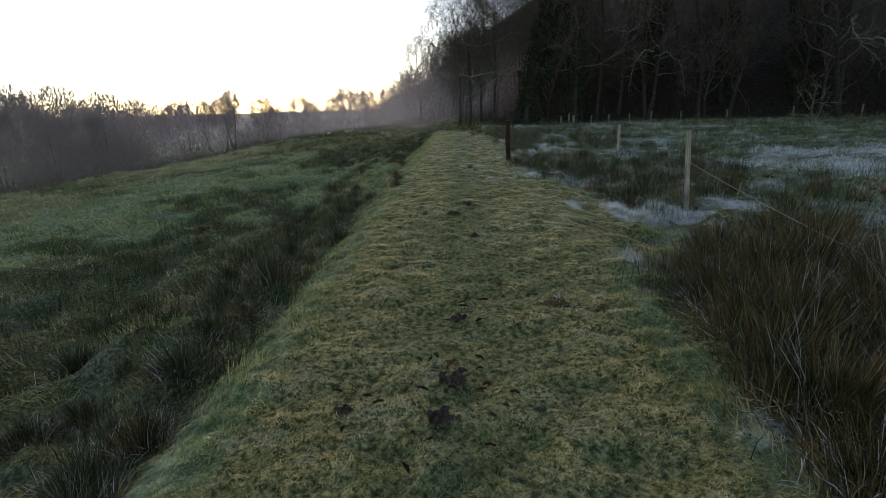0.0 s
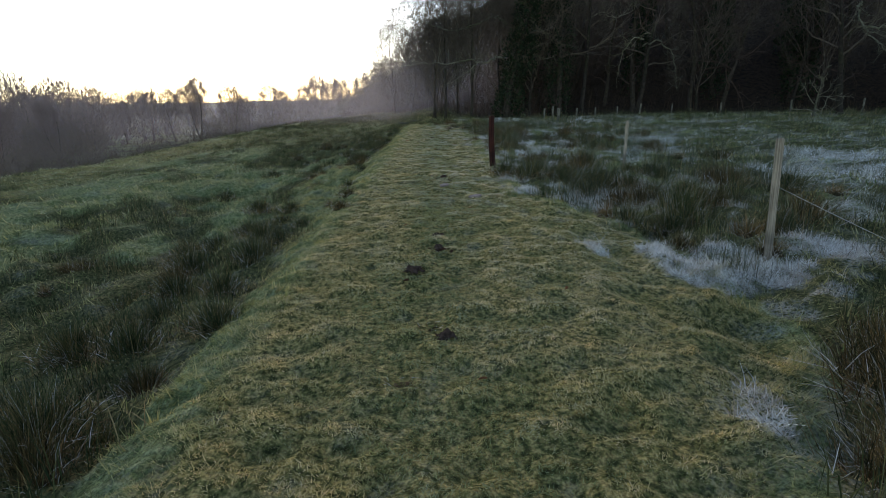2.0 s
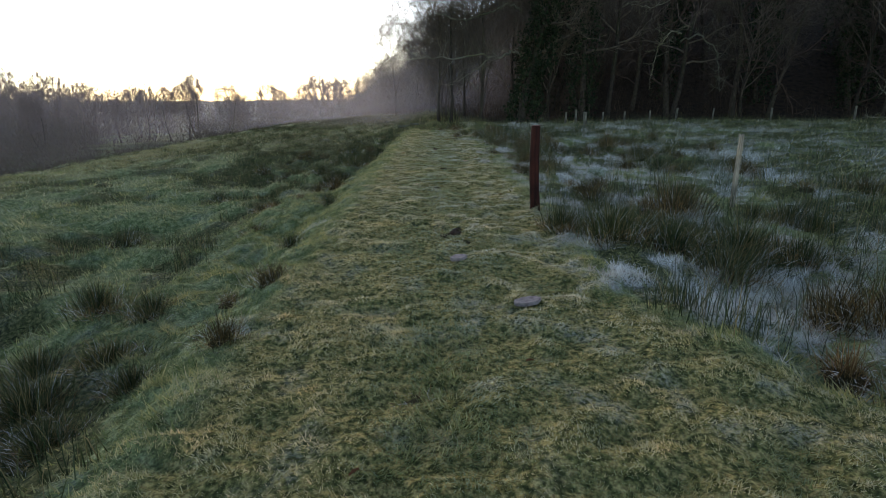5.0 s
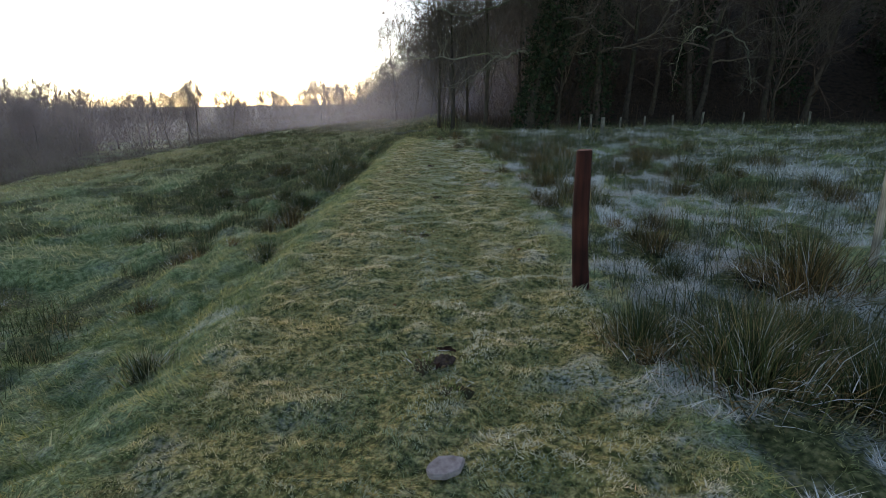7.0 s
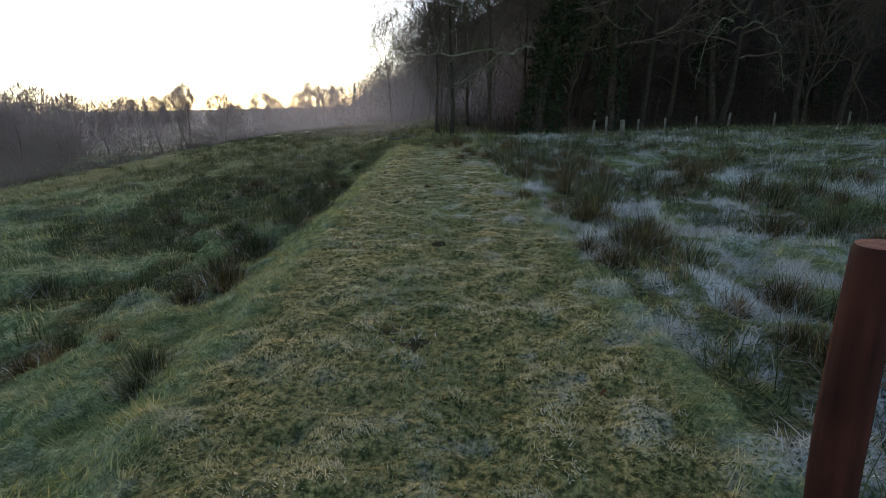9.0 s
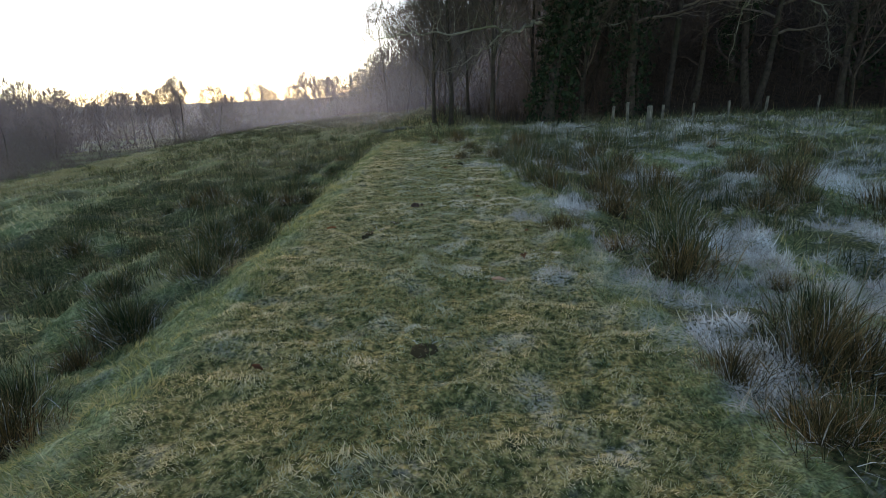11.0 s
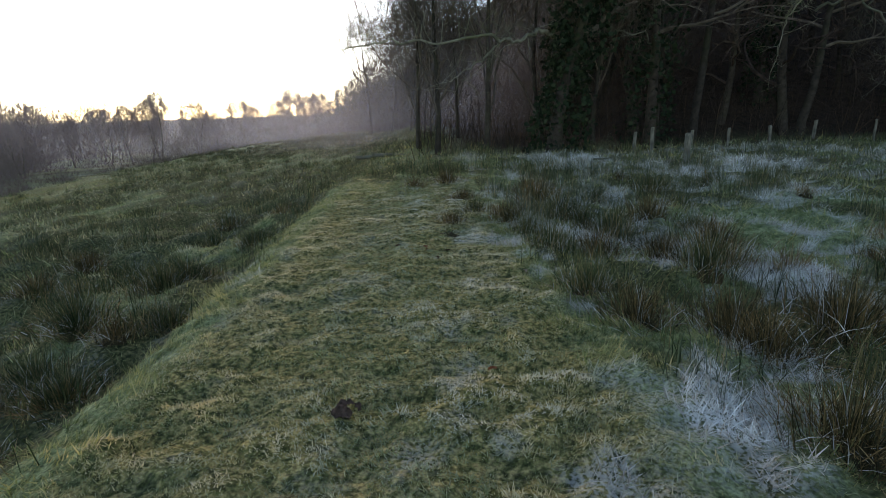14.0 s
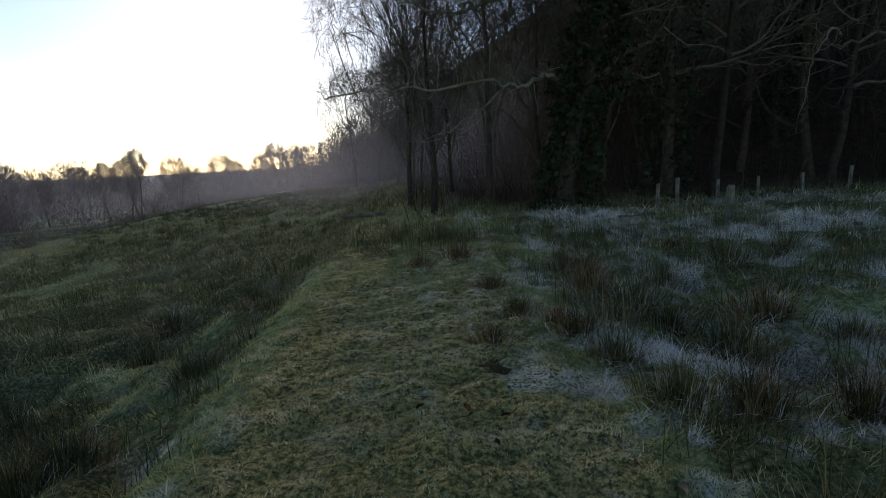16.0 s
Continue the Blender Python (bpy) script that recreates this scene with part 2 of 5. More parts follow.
def blade_material(name, stops, rough=0.6, frost=True, straw=None, through_light=0.0, clump=0.55):
    m, nt, b = material(name, max(rough, 0.75), 0.1)
    c = colours(nt, island(nt), stops)
    if straw:
        c = mix(nt, attribute(nt, "straw"), c, colours(nt, island(nt), straw))
    shade = colours(nt, noise_tex(nt, 2.5, 3, "world"), [(0.3, (0.66, 0.74, 0.68)), (0.5, (1, 1, 1)), (0.7, (1.3, 1.12, 1.0))])
    c = mix(nt, 1.0, c, shade, "MULTIPLY")
    clumps = colours(nt, noise_tex(nt, 8.0, 3, "world"), [(0.36, (clump, clump + 0.06, clump)), (0.5, (1, 1, 1)), (0.66, (1.2, 1.15, 1.1))])
    c = mix(nt, 1.0, c, clumps, "MULTIPLY")
    if frost:
        c = mix(nt, attribute(nt, "frost"), c, FROST_COL)
    nt.links.new(c, b.inputs["Base Color"])
    if through_light:
        leaf_glow, mixer = nt.nodes.new("ShaderNodeBsdfTranslucent"), nt.nodes.new("ShaderNodeMixShader")
        nt.links.new(c, leaf_glow.inputs["Color"])
        mixer.inputs[0].default_value = through_light
        nt.links.new(b.outputs[0], mixer.inputs[1])
        nt.links.new(leaf_glow.outputs[0], mixer.inputs[2])
        nt.links.new(mixer.outputs[0], nt.nodes["Material Output"].inputs["Surface"])
    return m


def bark_material(name, dark, light, moss=(0.06, 0.08, 0.03), scale=6.0):
    m, nt, b = material(name, 0.9, 0.15)
    c = colours(nt, noise_tex(nt, scale, 6), [(0.3, dark), (0.7, light)])
    c = mix(nt, colours(nt, noise_tex(nt, 0.7, 3), [(0.45, (0, 0, 0)), (0.7, (0.8, 0.8, 0.8))]), c, moss)
    info = nt.nodes.new("ShaderNodeObjectInfo")
    c = mix(nt, 1.0, c, colours(nt, info.outputs["Random"], [(0, (0.7, 0.7, 0.7)), (1, (1.25, 1.2, 1.15))]), "MULTIPLY")
    nt.links.new(c, b.inputs["Base Color"])
    bump(nt, b, noise_tex(nt, scale * 3, 4), 0.7, 0.02)
    return m


M_GROUND = ground_material()
M_TURF = blade_material("turf_blades", [(0, (0.10, 0.15, 0.05)), (0.5, (0.19, 0.25, 0.085)), (1, (0.34, 0.36, 0.15))], 0.65, True,
                        [(0, (0.36, 0.32, 0.115)), (0.6, (0.58, 0.49, 0.21)), (1, (0.72, 0.58, 0.34))], 0.45, 0.8)
M_GRASS = blade_material("rough_grass_blades", [(0, (0.06, 0.1, 0.03)), (0.6, (0.17, 0.235, 0.075)), (1, (0.35, 0.37, 0.16))], 0.6, True,
                         [(0, (0.22, 0.26, 0.09)), (1, (0.5, 0.44, 0.2))], 0.35)
M_RUSH = blade_material("rush_stems", [(0, (0.022, 0.036, 0.015)), (0.5, (0.058, 0.08, 0.032)), (0.8, (0.13, 0.125, 0.052)), (1, (0.30, 0.22, 0.11))], 0.5)
M_RUSH_BROWN = blade_material("withered_rush_stems", [(0, (0.03, 0.03, 0.014)), (0.5, (0.075, 0.06, 0.025)), (1, (0.25, 0.17, 0.075))], 0.6)
M_RUSH_STRAW = blade_material("straw_rush_stems", [(0, (0.09, 0.055, 0.025)), (0.5, (0.22, 0.14, 0.06)), (1, (0.40, 0.30, 0.16))], 0.7)
M_THATCH = blade_material("rotted_thatch", [(0, (0.03, 0.025, 0.012)), (1, (0.07, 0.055, 0.028))], 0.9, False)
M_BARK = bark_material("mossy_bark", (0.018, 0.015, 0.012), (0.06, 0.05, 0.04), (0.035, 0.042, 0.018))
M_BARK_PALE = bark_material("lichen_bark", (0.07, 0.07, 0.05), (0.24, 0.235, 0.18), (0.08, 0.09, 0.04))
M_TWIG = bark_material("twig_bark", (0.03, 0.022, 0.018), (0.085, 0.06, 0.047), (0.055, 0.044, 0.033))
# Twigs paled to paint haze onto the wood's edge and far flank.
M_TWIG_EDGE_HAZE = bark_material("haze_paled_edge_twigs", (0.045, 0.037, 0.03), (0.14, 0.115, 0.092), (0.09, 0.08, 0.055))
M_TWIG_SCRUB = bark_material("hedge_twig_bark", (0.075, 0.06, 0.05), (0.2, 0.16, 0.135), (0.13, 0.115, 0.075))
# Far twigs lifted towards the valley mist's tone; haze put into bark colour.
M_TWIG_FAR_HAZE = bark_material("haze_paled_alder_twigs", (0.12, 0.09, 0.085), (0.3, 0.23, 0.21), (0.2, 0.16, 0.15))
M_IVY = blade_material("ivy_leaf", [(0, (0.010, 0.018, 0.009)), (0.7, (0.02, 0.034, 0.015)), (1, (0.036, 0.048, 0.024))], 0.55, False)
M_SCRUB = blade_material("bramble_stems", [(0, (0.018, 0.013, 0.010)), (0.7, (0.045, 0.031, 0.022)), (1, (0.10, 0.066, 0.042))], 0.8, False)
M_NEEDLE = blade_material("conifer_needles", [(0, (0.015, 0.03, 0.016)), (1, (0.035, 0.055, 0.028))], 0.7, False)


def post_material(name, a, b_, ring=40.0):
    m, nt, b = material(name, 0.75, 0.15)
    tc = nt.nodes.new("ShaderNodeTexCoord")
    mp = nt.nodes.new("ShaderNodeMapping")
    mp.inputs["Scale"].default_value = (ring, ring, 2.2)
    nt.links.new(tc.outputs["Object"], mp.inputs["Vector"])
    n = nt.nodes.new("ShaderNodeTexNoise")
    n.inputs["Scale"].default_value, n.inputs["Detail"].default_value = 1.0, 6
    nt.links.new(mp.outputs["Vector"], n.inputs["Vector"])
    c = colours(nt, n.outputs["Fac"], [(0.3, a), (0.7, b_)])
    blot = colours(nt, noise_tex(nt, 3.5, 4), [(0.35, (0.55, 0.55, 0.55)), (0.65, (1.25, 1.2, 1.15))])
    c = mix(nt, 1.0, c, blot, "MULTIPLY")
    nt.links.new(c, b.inputs["Base Color"])
    bump(nt, b, n.outputs["Fac"], 0.6, 0.006)
    return m


M_REDPOST = post_material("red_brown_stained_wood", (0.02, 0.0065, 0.005), (0.062, 0.018, 0.0125), 30)
M_REDEND = post_material("cut_end_grain", (0.22, 0.09, 0.06), (0.36, 0.17, 0.12), 60)
M_PALEPOST = post_material("weathered_pale_wood", (0.17, 0.14, 0.105), (0.42, 0.37, 0.29), 70)
M_GREYPOST = post_material("grey_green_fence_wood", (0.09, 0.09, 0.07), (0.24, 0.23, 0.19), 60)
M_WIRE, _nt, _b = material("galvanised_wire", 0.45, 0.5)
_b.inputs["Base Color"].default_value, _b.inputs["Metallic"].default_value = (0.4, 0.4, 0.38, 1), 0.8
M_LEAF = blade_material("dead_leaf", [(0, (0.16, 0.06, 0.035)), (1, (0.34, 0.17, 0.09))], 0.7, False)
M_LEAFDARK = blade_material("rotting_leaf", [(0, (0.035, 0.018, 0.014)), (0.6, (0.09, 0.045, 0.032)), (1, (0.2, 0.1, 0.06))], 0.7, False)
M_LEAFPALE = blade_material("pale_dead_leaf", [(0, (0.42, 0.32, 0.25)), (1, (0.55, 0.44, 0.36))], 0.7, False)
M_STONE, _nt, _b = material("pinkish_stone", 0.85, 0.2)
_nt.links.new(colours(_nt, noise_tex(_nt, 30, 6), [(0.3, (0.2, 0.155, 0.145)), (0.7, (0.36, 0.3, 0.28))]), _b.inputs["Base Color"])
bump(_nt, _b, noise_tex(_nt, 60, 5), 0.6, 0.006)
M_SOIL, _nt, _b = material("dark_soil", 0.95, 0.15)
_nt.links.new(colours(_nt, noise_tex(_nt, 40, 6), [(0.3, (0.025, 0.017, 0.012)), (0.7, (0.10, 0.065, 0.05))]), _b.inputs["Base Color"])
bump(_nt, _b, noise_tex(_nt, 60, 5), 1.0, 0.02)

# ---- ground: one sheet to the horizon ----
def graded(lo, hi, fine_lo, fine_hi, step, grow):
    mid = list(np.arange(fine_lo, fine_hi, step))
    out, s, v = [], step, fine_hi
    while v < hi:
        out.append(v)
        s *= grow
        v += s
    back, s, v = [], step, fine_lo
    while v > lo:
        s *= grow
        v -= s
        back.append(v)
    return np.array(back[::-1] + mid + out + [hi])


def build_ground():
    gx, gy = graded(-2600, 2600, -2.4, 3.4, 0.055, 1.06), graded(-700, 2600, -1.0, 27.0, 0.065, 1.065)
    X, Y = np.meshgrid(gx, gy)
    x, y = X.ravel(), Y.ravel()
    v = np.stack([x, y, height(x, y)], 1)
    nx, ny = len(gx), len(gy)
    i = (np.arange(ny - 1)[:, None] * nx + np.arange(nx - 1)[None]).ravel()
    tris = np.concatenate([np.stack([i, i + 1, i + nx + 1], 1), np.stack([i, i + nx + 1, i + nx], 1)])
    turf = np.maximum(ramp(x, -1.0, -0.7) * ramp(x - path_right(y), 0.25, -0.15) * ramp(y, 30, 27), 0.9 * ramp(-x, 11.5, 15) * ramp(y, 62, 50))
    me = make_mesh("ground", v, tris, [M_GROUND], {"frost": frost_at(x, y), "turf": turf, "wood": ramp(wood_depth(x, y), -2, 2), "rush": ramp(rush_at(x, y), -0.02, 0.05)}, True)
    thing("ground", me, "frosty green meadow with a raised mown grass path", "ground", kind="structure")


build_ground()


# ---- grass ----
def grass_object(name, label, x, y, length, width, lean, mat, segs, category="grass"):
    n = len(x)
    base = np.stack([x, y, height(x, y) - 0.008], 1)
    az = combed(x, y, 0.9, n)
    v, t, idx = blades(base, length, width, az, lean, 0.6, segs)
    fr = frost_at(x, y)
    fr = np.clip(fr * rng.uniform(0.6, 1.15, n) + (0.05 + 0.1 * ramp(y, 12, 20)) * ramp(hummock(x, y), 0.5, 0.9) * ramp(-x, 1.2, 2.5) * rng.uniform(0.3, 1, n), 0, 1)
    tip = np.tile([0.0, 0.0, 0.12], n) * rng.uniform(0.1, 1, n)[idx]
    me = make_mesh(name, v, t, [mat], {"frost": np.clip(fr[idx] + tip, 0, 1), "straw": np.clip(straw_relief_at(x, y) * (1.15 - ramp(-x, 1.8, 3.0) * (0.7 - 0.55 * hummock(x, y))) + rng.normal(0, 0.2, n), 0, 1)[idx]})
    return thing(name, me, label, category, kind="stuff")


def scatter(n, x0, x1, y0, y1):
    return rng.uniform(x0, x1, n), rng.uniform(y0, y1, n)


def combed(x, y, spread, n):
    """The way the matted grass lies, changing slowly from place to place."""
    return 9.0 * fbm(x / 0.5, y / 0.5, 91) + rng.normal(0, spread, n)


def build_turf():
    """Turf in small cushions, each with a colour of its own; the tops carry the frost, hollows stay dark."""
    cx, cy = scatter(98000, -1.15, 3.1, -0.6, 30.5)
    edge = (fbm(cx / 0.4, cy / 0.4, 41) - 0.5) * 0.5
    keep = (cx > -0.95 + edge) & (cx < path_right(cy) + edge) & (rng.uniform(0, 1, len(cx)) > ramp(cy, 26, 30.5))
    cx, cy = cx[keep], cy[keep]
    per = 11
    tuft = np.repeat(np.arange(len(cx)), per)
    n = len(tuft)
    x, y = cx[tuft] + rng.normal(0, 0.02, n), cy[tuft] + rng.normal(0, 0.02, n)
    lush = lush_at(cx, cy)
    tall = ramp(fbm(cx / 0.45, cy / 0.45, 43), 0.5, 0.75) * (0.4 + 0.9 * lush)
    top = ramp(lumps(cx, cy), 0.42, 0.72)
    size = (rng.uniform(0.6, 1.15, len(cx)) + 0.8 * tall)[tuft]
    base = np.stack([x, y, height(x, y) - 0.006], 1)
    az = combed(cx, cy, 1.3, len(cx))[tuft] + rng.normal(0, 0.8, n)
    v, t, idx = blades(base, 0.031 * size * rng.uniform(0.6, 1.2, n), rng.uniform(0.0045, 0.0085, n), az, np.clip(rng.normal(0.9, 0.32, n), 0.1, 1.4), 0.6, 1)
    # Rime weighted to cushion tops also strengthens their relief in colour.
    rime = 0.06 + (0.36 * ramp(fbm(cx / 0.6, cy / 0.6, 45), 0.4, 0.65) * ramp(cx, -0.7, 1.0) + 0.08) * (0.35 + 0.65 * ramp(cy, 5, 16))
    fr = np.clip(frost_at(cx, cy) * rng.uniform(0.5, 1.1, len(cx)) + rime * top, 0, 1)[tuft] * rng.uniform(0.45, 1, n)
    st = np.clip(straw_relief_at(cx, cy) + rng.normal(0, 0.13, len(cx)) + 0.4 * (ramp(fbm(cx / 0.16, cy / 0.16, 47), 0.4, 0.62) - 0.5), 0, 1)[tuft] + rng.normal(0, 0.1, n)
    tip = np.tile([0.0, 0.0, 0.27], n) * (rng.uniform(0.2, 1, n) * (0.7 + 0.5 * ramp(y, 4, 14)))[idx]
    me = make_mesh("turf", v, t, [M_TURF], {"frost": np.clip(fr[idx] + tip, 0, 1), "straw": np.clip(st, 0, 1)[idx]})
    thing("turf", me, "short mown turf with straw tips and light frost on the path", "grass", kind="stuff")


def build_rough():
    x, y = scatter(470000, -8.5, 9.0, -0.5, 34)
    near = 1 / (1 + 0.045 * np.maximum(np.where(x < 0, -x - 1, x - 2), 0) ** 2)
    out = (x < -0.75 + (fbm(x / 0.4, y / 0.4, 41) - 0.5) * 0.4) | (x > path_right(y) - 0.1)
    keep = (out | (y > 27)) & (rng.uniform(0, 1, len(x)) < near * (1 - 0.55 * ramp(rush_at(x, y), -0.01, 0.04)))
    x, y = x[keep], y[keep]
    n = len(x)
    clump = ramp(fbm(x / 0.3, y / 0.3, 47), 0.35, 0.7)
    away = 1 + 0.12 * np.maximum(np.abs(x) - 2, 0)
    length = rng.uniform(0.03, 0.075, n) * (0.6 + 1.4 * clump) * away
    grass_object("rough_grass", "tussocky rough grass beside the path, frosted in places", x, y, length, rng.uniform(0.006, 0.013, n) * away, np.clip(rng.normal(0.8, 0.35, n), 0.1, 1.4), M_GRASS, 1)
    x, y = scatter(190000, -21.5, 22, 2, 62)
    keep = ((x < -7) | (x > 7.5) | (y > 32)) & (wood_depth(x, y) < 0)
    x, y = x[keep], y[keep]
    n = len(x)
    grass_object("field_grass", "grass of the farther meadow with pale tips", x, y, rng.uniform(0.08, 0.2, n), rng.uniform(0.015, 0.035, n), rng.uniform(0.4, 1.3, n), M_GRASS, 1)


def build_verge():
    """Short matted grass along both borders of the mown strip."""
    x, y = scatter(60000, -2.7, 4.4, -0.5, 27)
    edge = (fbm(x / 0.4, y / 0.4, 41) - 0.5) * 0.5
    left, right = x < -0.85 + edge, (x > path_right(y) - 0.1 + edge) & (x < path_right(y) + 1.5)
    keep = (left | right) & (rng.uniform(0, 1, len(x)) > 0.7 * ramp(rush_at(x, y), 0.0, 0.06))
    x, y = x[keep], y[keep]
    tuft = np.repeat(np.arange(len(x)), 9)
    n = len(tuft)
    bx, by = x[tuft] + rng.normal(0, 0.028, n), y[tuft] + rng.normal(0, 0.028, n)
    size = (rng.uniform(0.6, 1.3, len(x)) + 0.7 * ramp(fbm(x / 0.3, y / 0.3, 47), 0.45, 0.7))[tuft]
    grass_object("verge_grass", "short tangled grass of the bank, frosted in patches", bx, by, 0.04 * size * rng.uniform(0.6, 1.3, n), rng.uniform(0.0045, 0.0085, n), np.clip(rng.normal(0.85, 0.35, n), 0.1, 1.4), M_GRASS, 1)


build_turf()
build_rough()
build_verge()


# ---- rushes ----
def tussock_mesh(name, mat, n, tall, spread, droop, width=0.006, segs=2):
    """Upright stems with a skirt of collapsed dead ones."""
    r = np.abs(rng.normal(0, spread * 0.5, n))
    a = rng.uniform(0, 2 * np.pi, n)
    base = np.stack([r * np.cos(a), r * np.sin(a), np.full(n, -0.04)], 1)
    az = a + rng.normal(0, 0.9, n)
    length = tall * rng.uniform(0.35, 1.1, n)
    lean = np.clip(0.06 + r / spread * 0.28 + np.abs(rng.normal(0, droop, n)), 0, 1.5)
    v, t, idx = blades(base, length, rng.uniform(0.7, 1.3, n) * width, az, lean, 0.45, segs)
    k = n // 2
    r2, a2 = rng.uniform(0.3, 1.2, k) * spread, rng.uniform(0, 2 * np.pi, k)
    base2 = np.stack([r2 * np.cos(a2), r2 * np.sin(a2), rng.uniform(0.0, 0.07, k)], 1)
    v2, t2, idx2 = blades(base2, tall * rng.uniform(0.25, 0.6, k), rng.uniform(0.8, 1.5, k) * width, a2 + rng.normal(0, 1.1, k), rng.uniform(0.8, 1.6, k), 0.4, 2)
    fr = np.concatenate([np.where(rng.uniform(0, 1, n) > 0.95, 0.4, 0.0)[idx], np.where(rng.uniform(0, 1, k) > 0.75, 0.6, 0.0)[idx2]])
    return make_mesh(name, np.concatenate([v, v2]), np.concatenate([t, t2 + len(v)]), [mat, M_RUSH_STRAW], {"frost": fr}, False, np.concatenate([np.zeros(len(t)), np.ones(len(t2))]))


RUSH = {
    "green": [tussock_mesh("foliage", M_RUSH, 430, 0.44, 0.29, 0.24, 0.0052) for _ in range(4)],
    "brown": [tussock_mesh("foliage", M_RUSH_BROWN, 450, 0.46, 0.32, 0.3, 0.0052) for _ in range(3)],
    "dense": [tussock_mesh("foliage", M_RUSH, 800, 0.44, 0.34, 0.34, 0.0055) for _ in range(3)],
    "thick": [tussock_mesh("foliage", M_RUSH_BROWN, 900, 0.5, 0.36, 0.3, 0.006) for _ in range(3)],
    "straw": [tussock_mesh("foliage", M_RUSH_STRAW, 220, 0.3, 0.18, 0.6) for _ in range(2)],
}
RUSH_LABEL = {"green": "dark green rush tussock in the frosty meadow", "brown": "withered brown-green rush tussock beside the path", "dense": "dense dark green rush tussock beside the path", "thick": "dense withered brown-green rush tussock beside the path", "straw": "collapsed straw-coloured grass tussock with frosted tips"}


def mound_mesh():
    """Thatch at the foot of a tussock."""
    a = np.arange(12) * 2 * np.pi / 12
    V, T = [], []
    for k, (q, z) in enumerate(((0.17, -0.06), (0.13, 0.0), (0.07, 0.025))):
        r = q * (1 + rng.uniform(-0.2, 0.2, 12))
        V.append(np.stack([r * np.cos(a), r * np.sin(a), z + rng.uniform(-0.012, 0.012, 12)], 1))
    V.append(np.array([[0, 0, 0.035]]))
    for k in range(2):
        for s in range(12):
            p, q = k * 12 + s, k * 12 + (s + 1) % 12
            T += [(p, q, q + 12), (p, q + 12, p + 12)]
    T += [(24 + s, 24 + (s + 1) % 12, 36) for s in range(12)]
    return make_mesh("rush_tussock", np.concatenate(V), np.array(T), [M_THATCH], {"frost": np.zeros(37)}, True)


MOUNDS = [mound_mesh() for _ in range(4)]


def tussock(kind, x, y, size):
    me = RUSH[kind][int(rng.integers(len(RUSH[kind])))]
    z = float(height(np.array([x]), np.array([y]))[0])
    m = pose(x, y, z, 0, 0, float(rng.uniform(0, 360))) @ Matrix.Diagonal((size, size, size * float(rng.uniform(0.85, 1.15)), 1))
    ob = thing("rush_tussock", MOUNDS[int(rng.integers(4))], RUSH_LABEL[kind], "rush", "rushes of the meadow", place=m)
    tagged(part("foliage", me, ob), kind="stuff")


for x, y, s in ((2.5, 0.9, 1.1), (2.9, 1.2, 1.3), (2.35, 2.0, 1.0), (3.0, 1.9, 1.3), (2.75, 2.5, 1.2), (3.5, 1.4, 1.4), (2.55, 3.3, 1.0), (3.6, 2.9, 1.4), (3.1, 4.4, 1.1), (3.7, 3.8, 1.3), (2.15, 0.9, .8)):
    tussock("thick", x, y, s)
for x, y, s in ((2.3, 1.5, .9), (2.5, 2.7, 1.0), (2.25, 2.4, .7), (2.4, 3.8, .8), (2.8, 3.9, 1.0), (3.3, 4.9, .9), (4.2, 2.2, 1.3), (4.4, 3.5, 1.3)):
    tussock("thick" if s > 0.8 else "brown", x, y, s)
NEAR_RIGHT = ((2.9, 2.9, 1.35), (2.35, 1.4, 1.1), (3.4, 2.2, 1.5), (3.2, 3.7, 1.4), (2.6, 2.1, 1.2), (3.9, 3.1, 1.5), (4.1, 4.4, 1.4), (3.46, 8.5, 1.0), (3.75, 8.8, 1.25), (3.9, 9.4, 1.3), (2.94, 12.3, .9),
              (5.2, 8.6, 1.2), (4.6, 8.2, 1.0), (3.03, 9.0, 1.0), (3.05, 11.2, 1.1), (3.15, 7.6, .7), (2.9, 12.6, .9), (3.4, 11.6, 1.2), (3.6, 9.9, 1.2))
MID_RIGHT = ((1.75, 12.3, .75), (2.2, 11.9, 1.1), (2.5, 12.4, 1.15), (2.8, 11.8, 1.1), (2.8, 14.8, .85), (2.0, 16.5, .6), (3.5, 13.4, 1.3), (3.8, 13.9, 1.3), (2.15, 16.5, .65), (3.25, 16.0, .9), (2.7, 16.5, .8), (1.9, 17.0, .5),
             (1.7, 19.7, .6), (1.9, 22.5, .8), (2.1, 22.0, .9), (2.7, 21.5, 1.0), (2.9, 20.0, 1.0), (2.3, 18.5, .9), (2.5, 20.6, .9), (3.2, 20.9, 1.1))
FAR_RIGHT = ((.95, 25.0, .55), (1.7, 25.1, .8), (1.9, 23.8, .85), (2.4, 23.9, 1.0), (3.6, 25.5, 1.1), (1.3, 25.7, .7), (1.8, 24.6, .8), (2.2, 26.2, 1.0), (2.9, 24.9, 1.1), (1.2, 26.8, .7), (.4, 28.2, .7), (1.0, 28.6, .9))
NEAR_LEFT = ((-1.75, 2.4, .75), (-1.35, 5.9, .7), (-1.8, 4.5, .8), (-3.3, 3.3, .9), (-1.06, 10.8, .6), (-1.75, 8.0, .75), (-1.3, 12.3, .55), (-1.5, 15.2, .7), (-2.3, 14.0, .7), (-1.4, 14.9, .5), (-2.05, 18.7, .8),
             (-1.9, 20.2, .8), (-2.0, 24.2, .9), (-2.8, 27.6, 1.0), (-1.6, 25.3, .7), (-1.7, 19.4, .75), (-2.1, 23.9, .9), (-2.3, 22.8, .95), (-1.0, 9.6, .5))
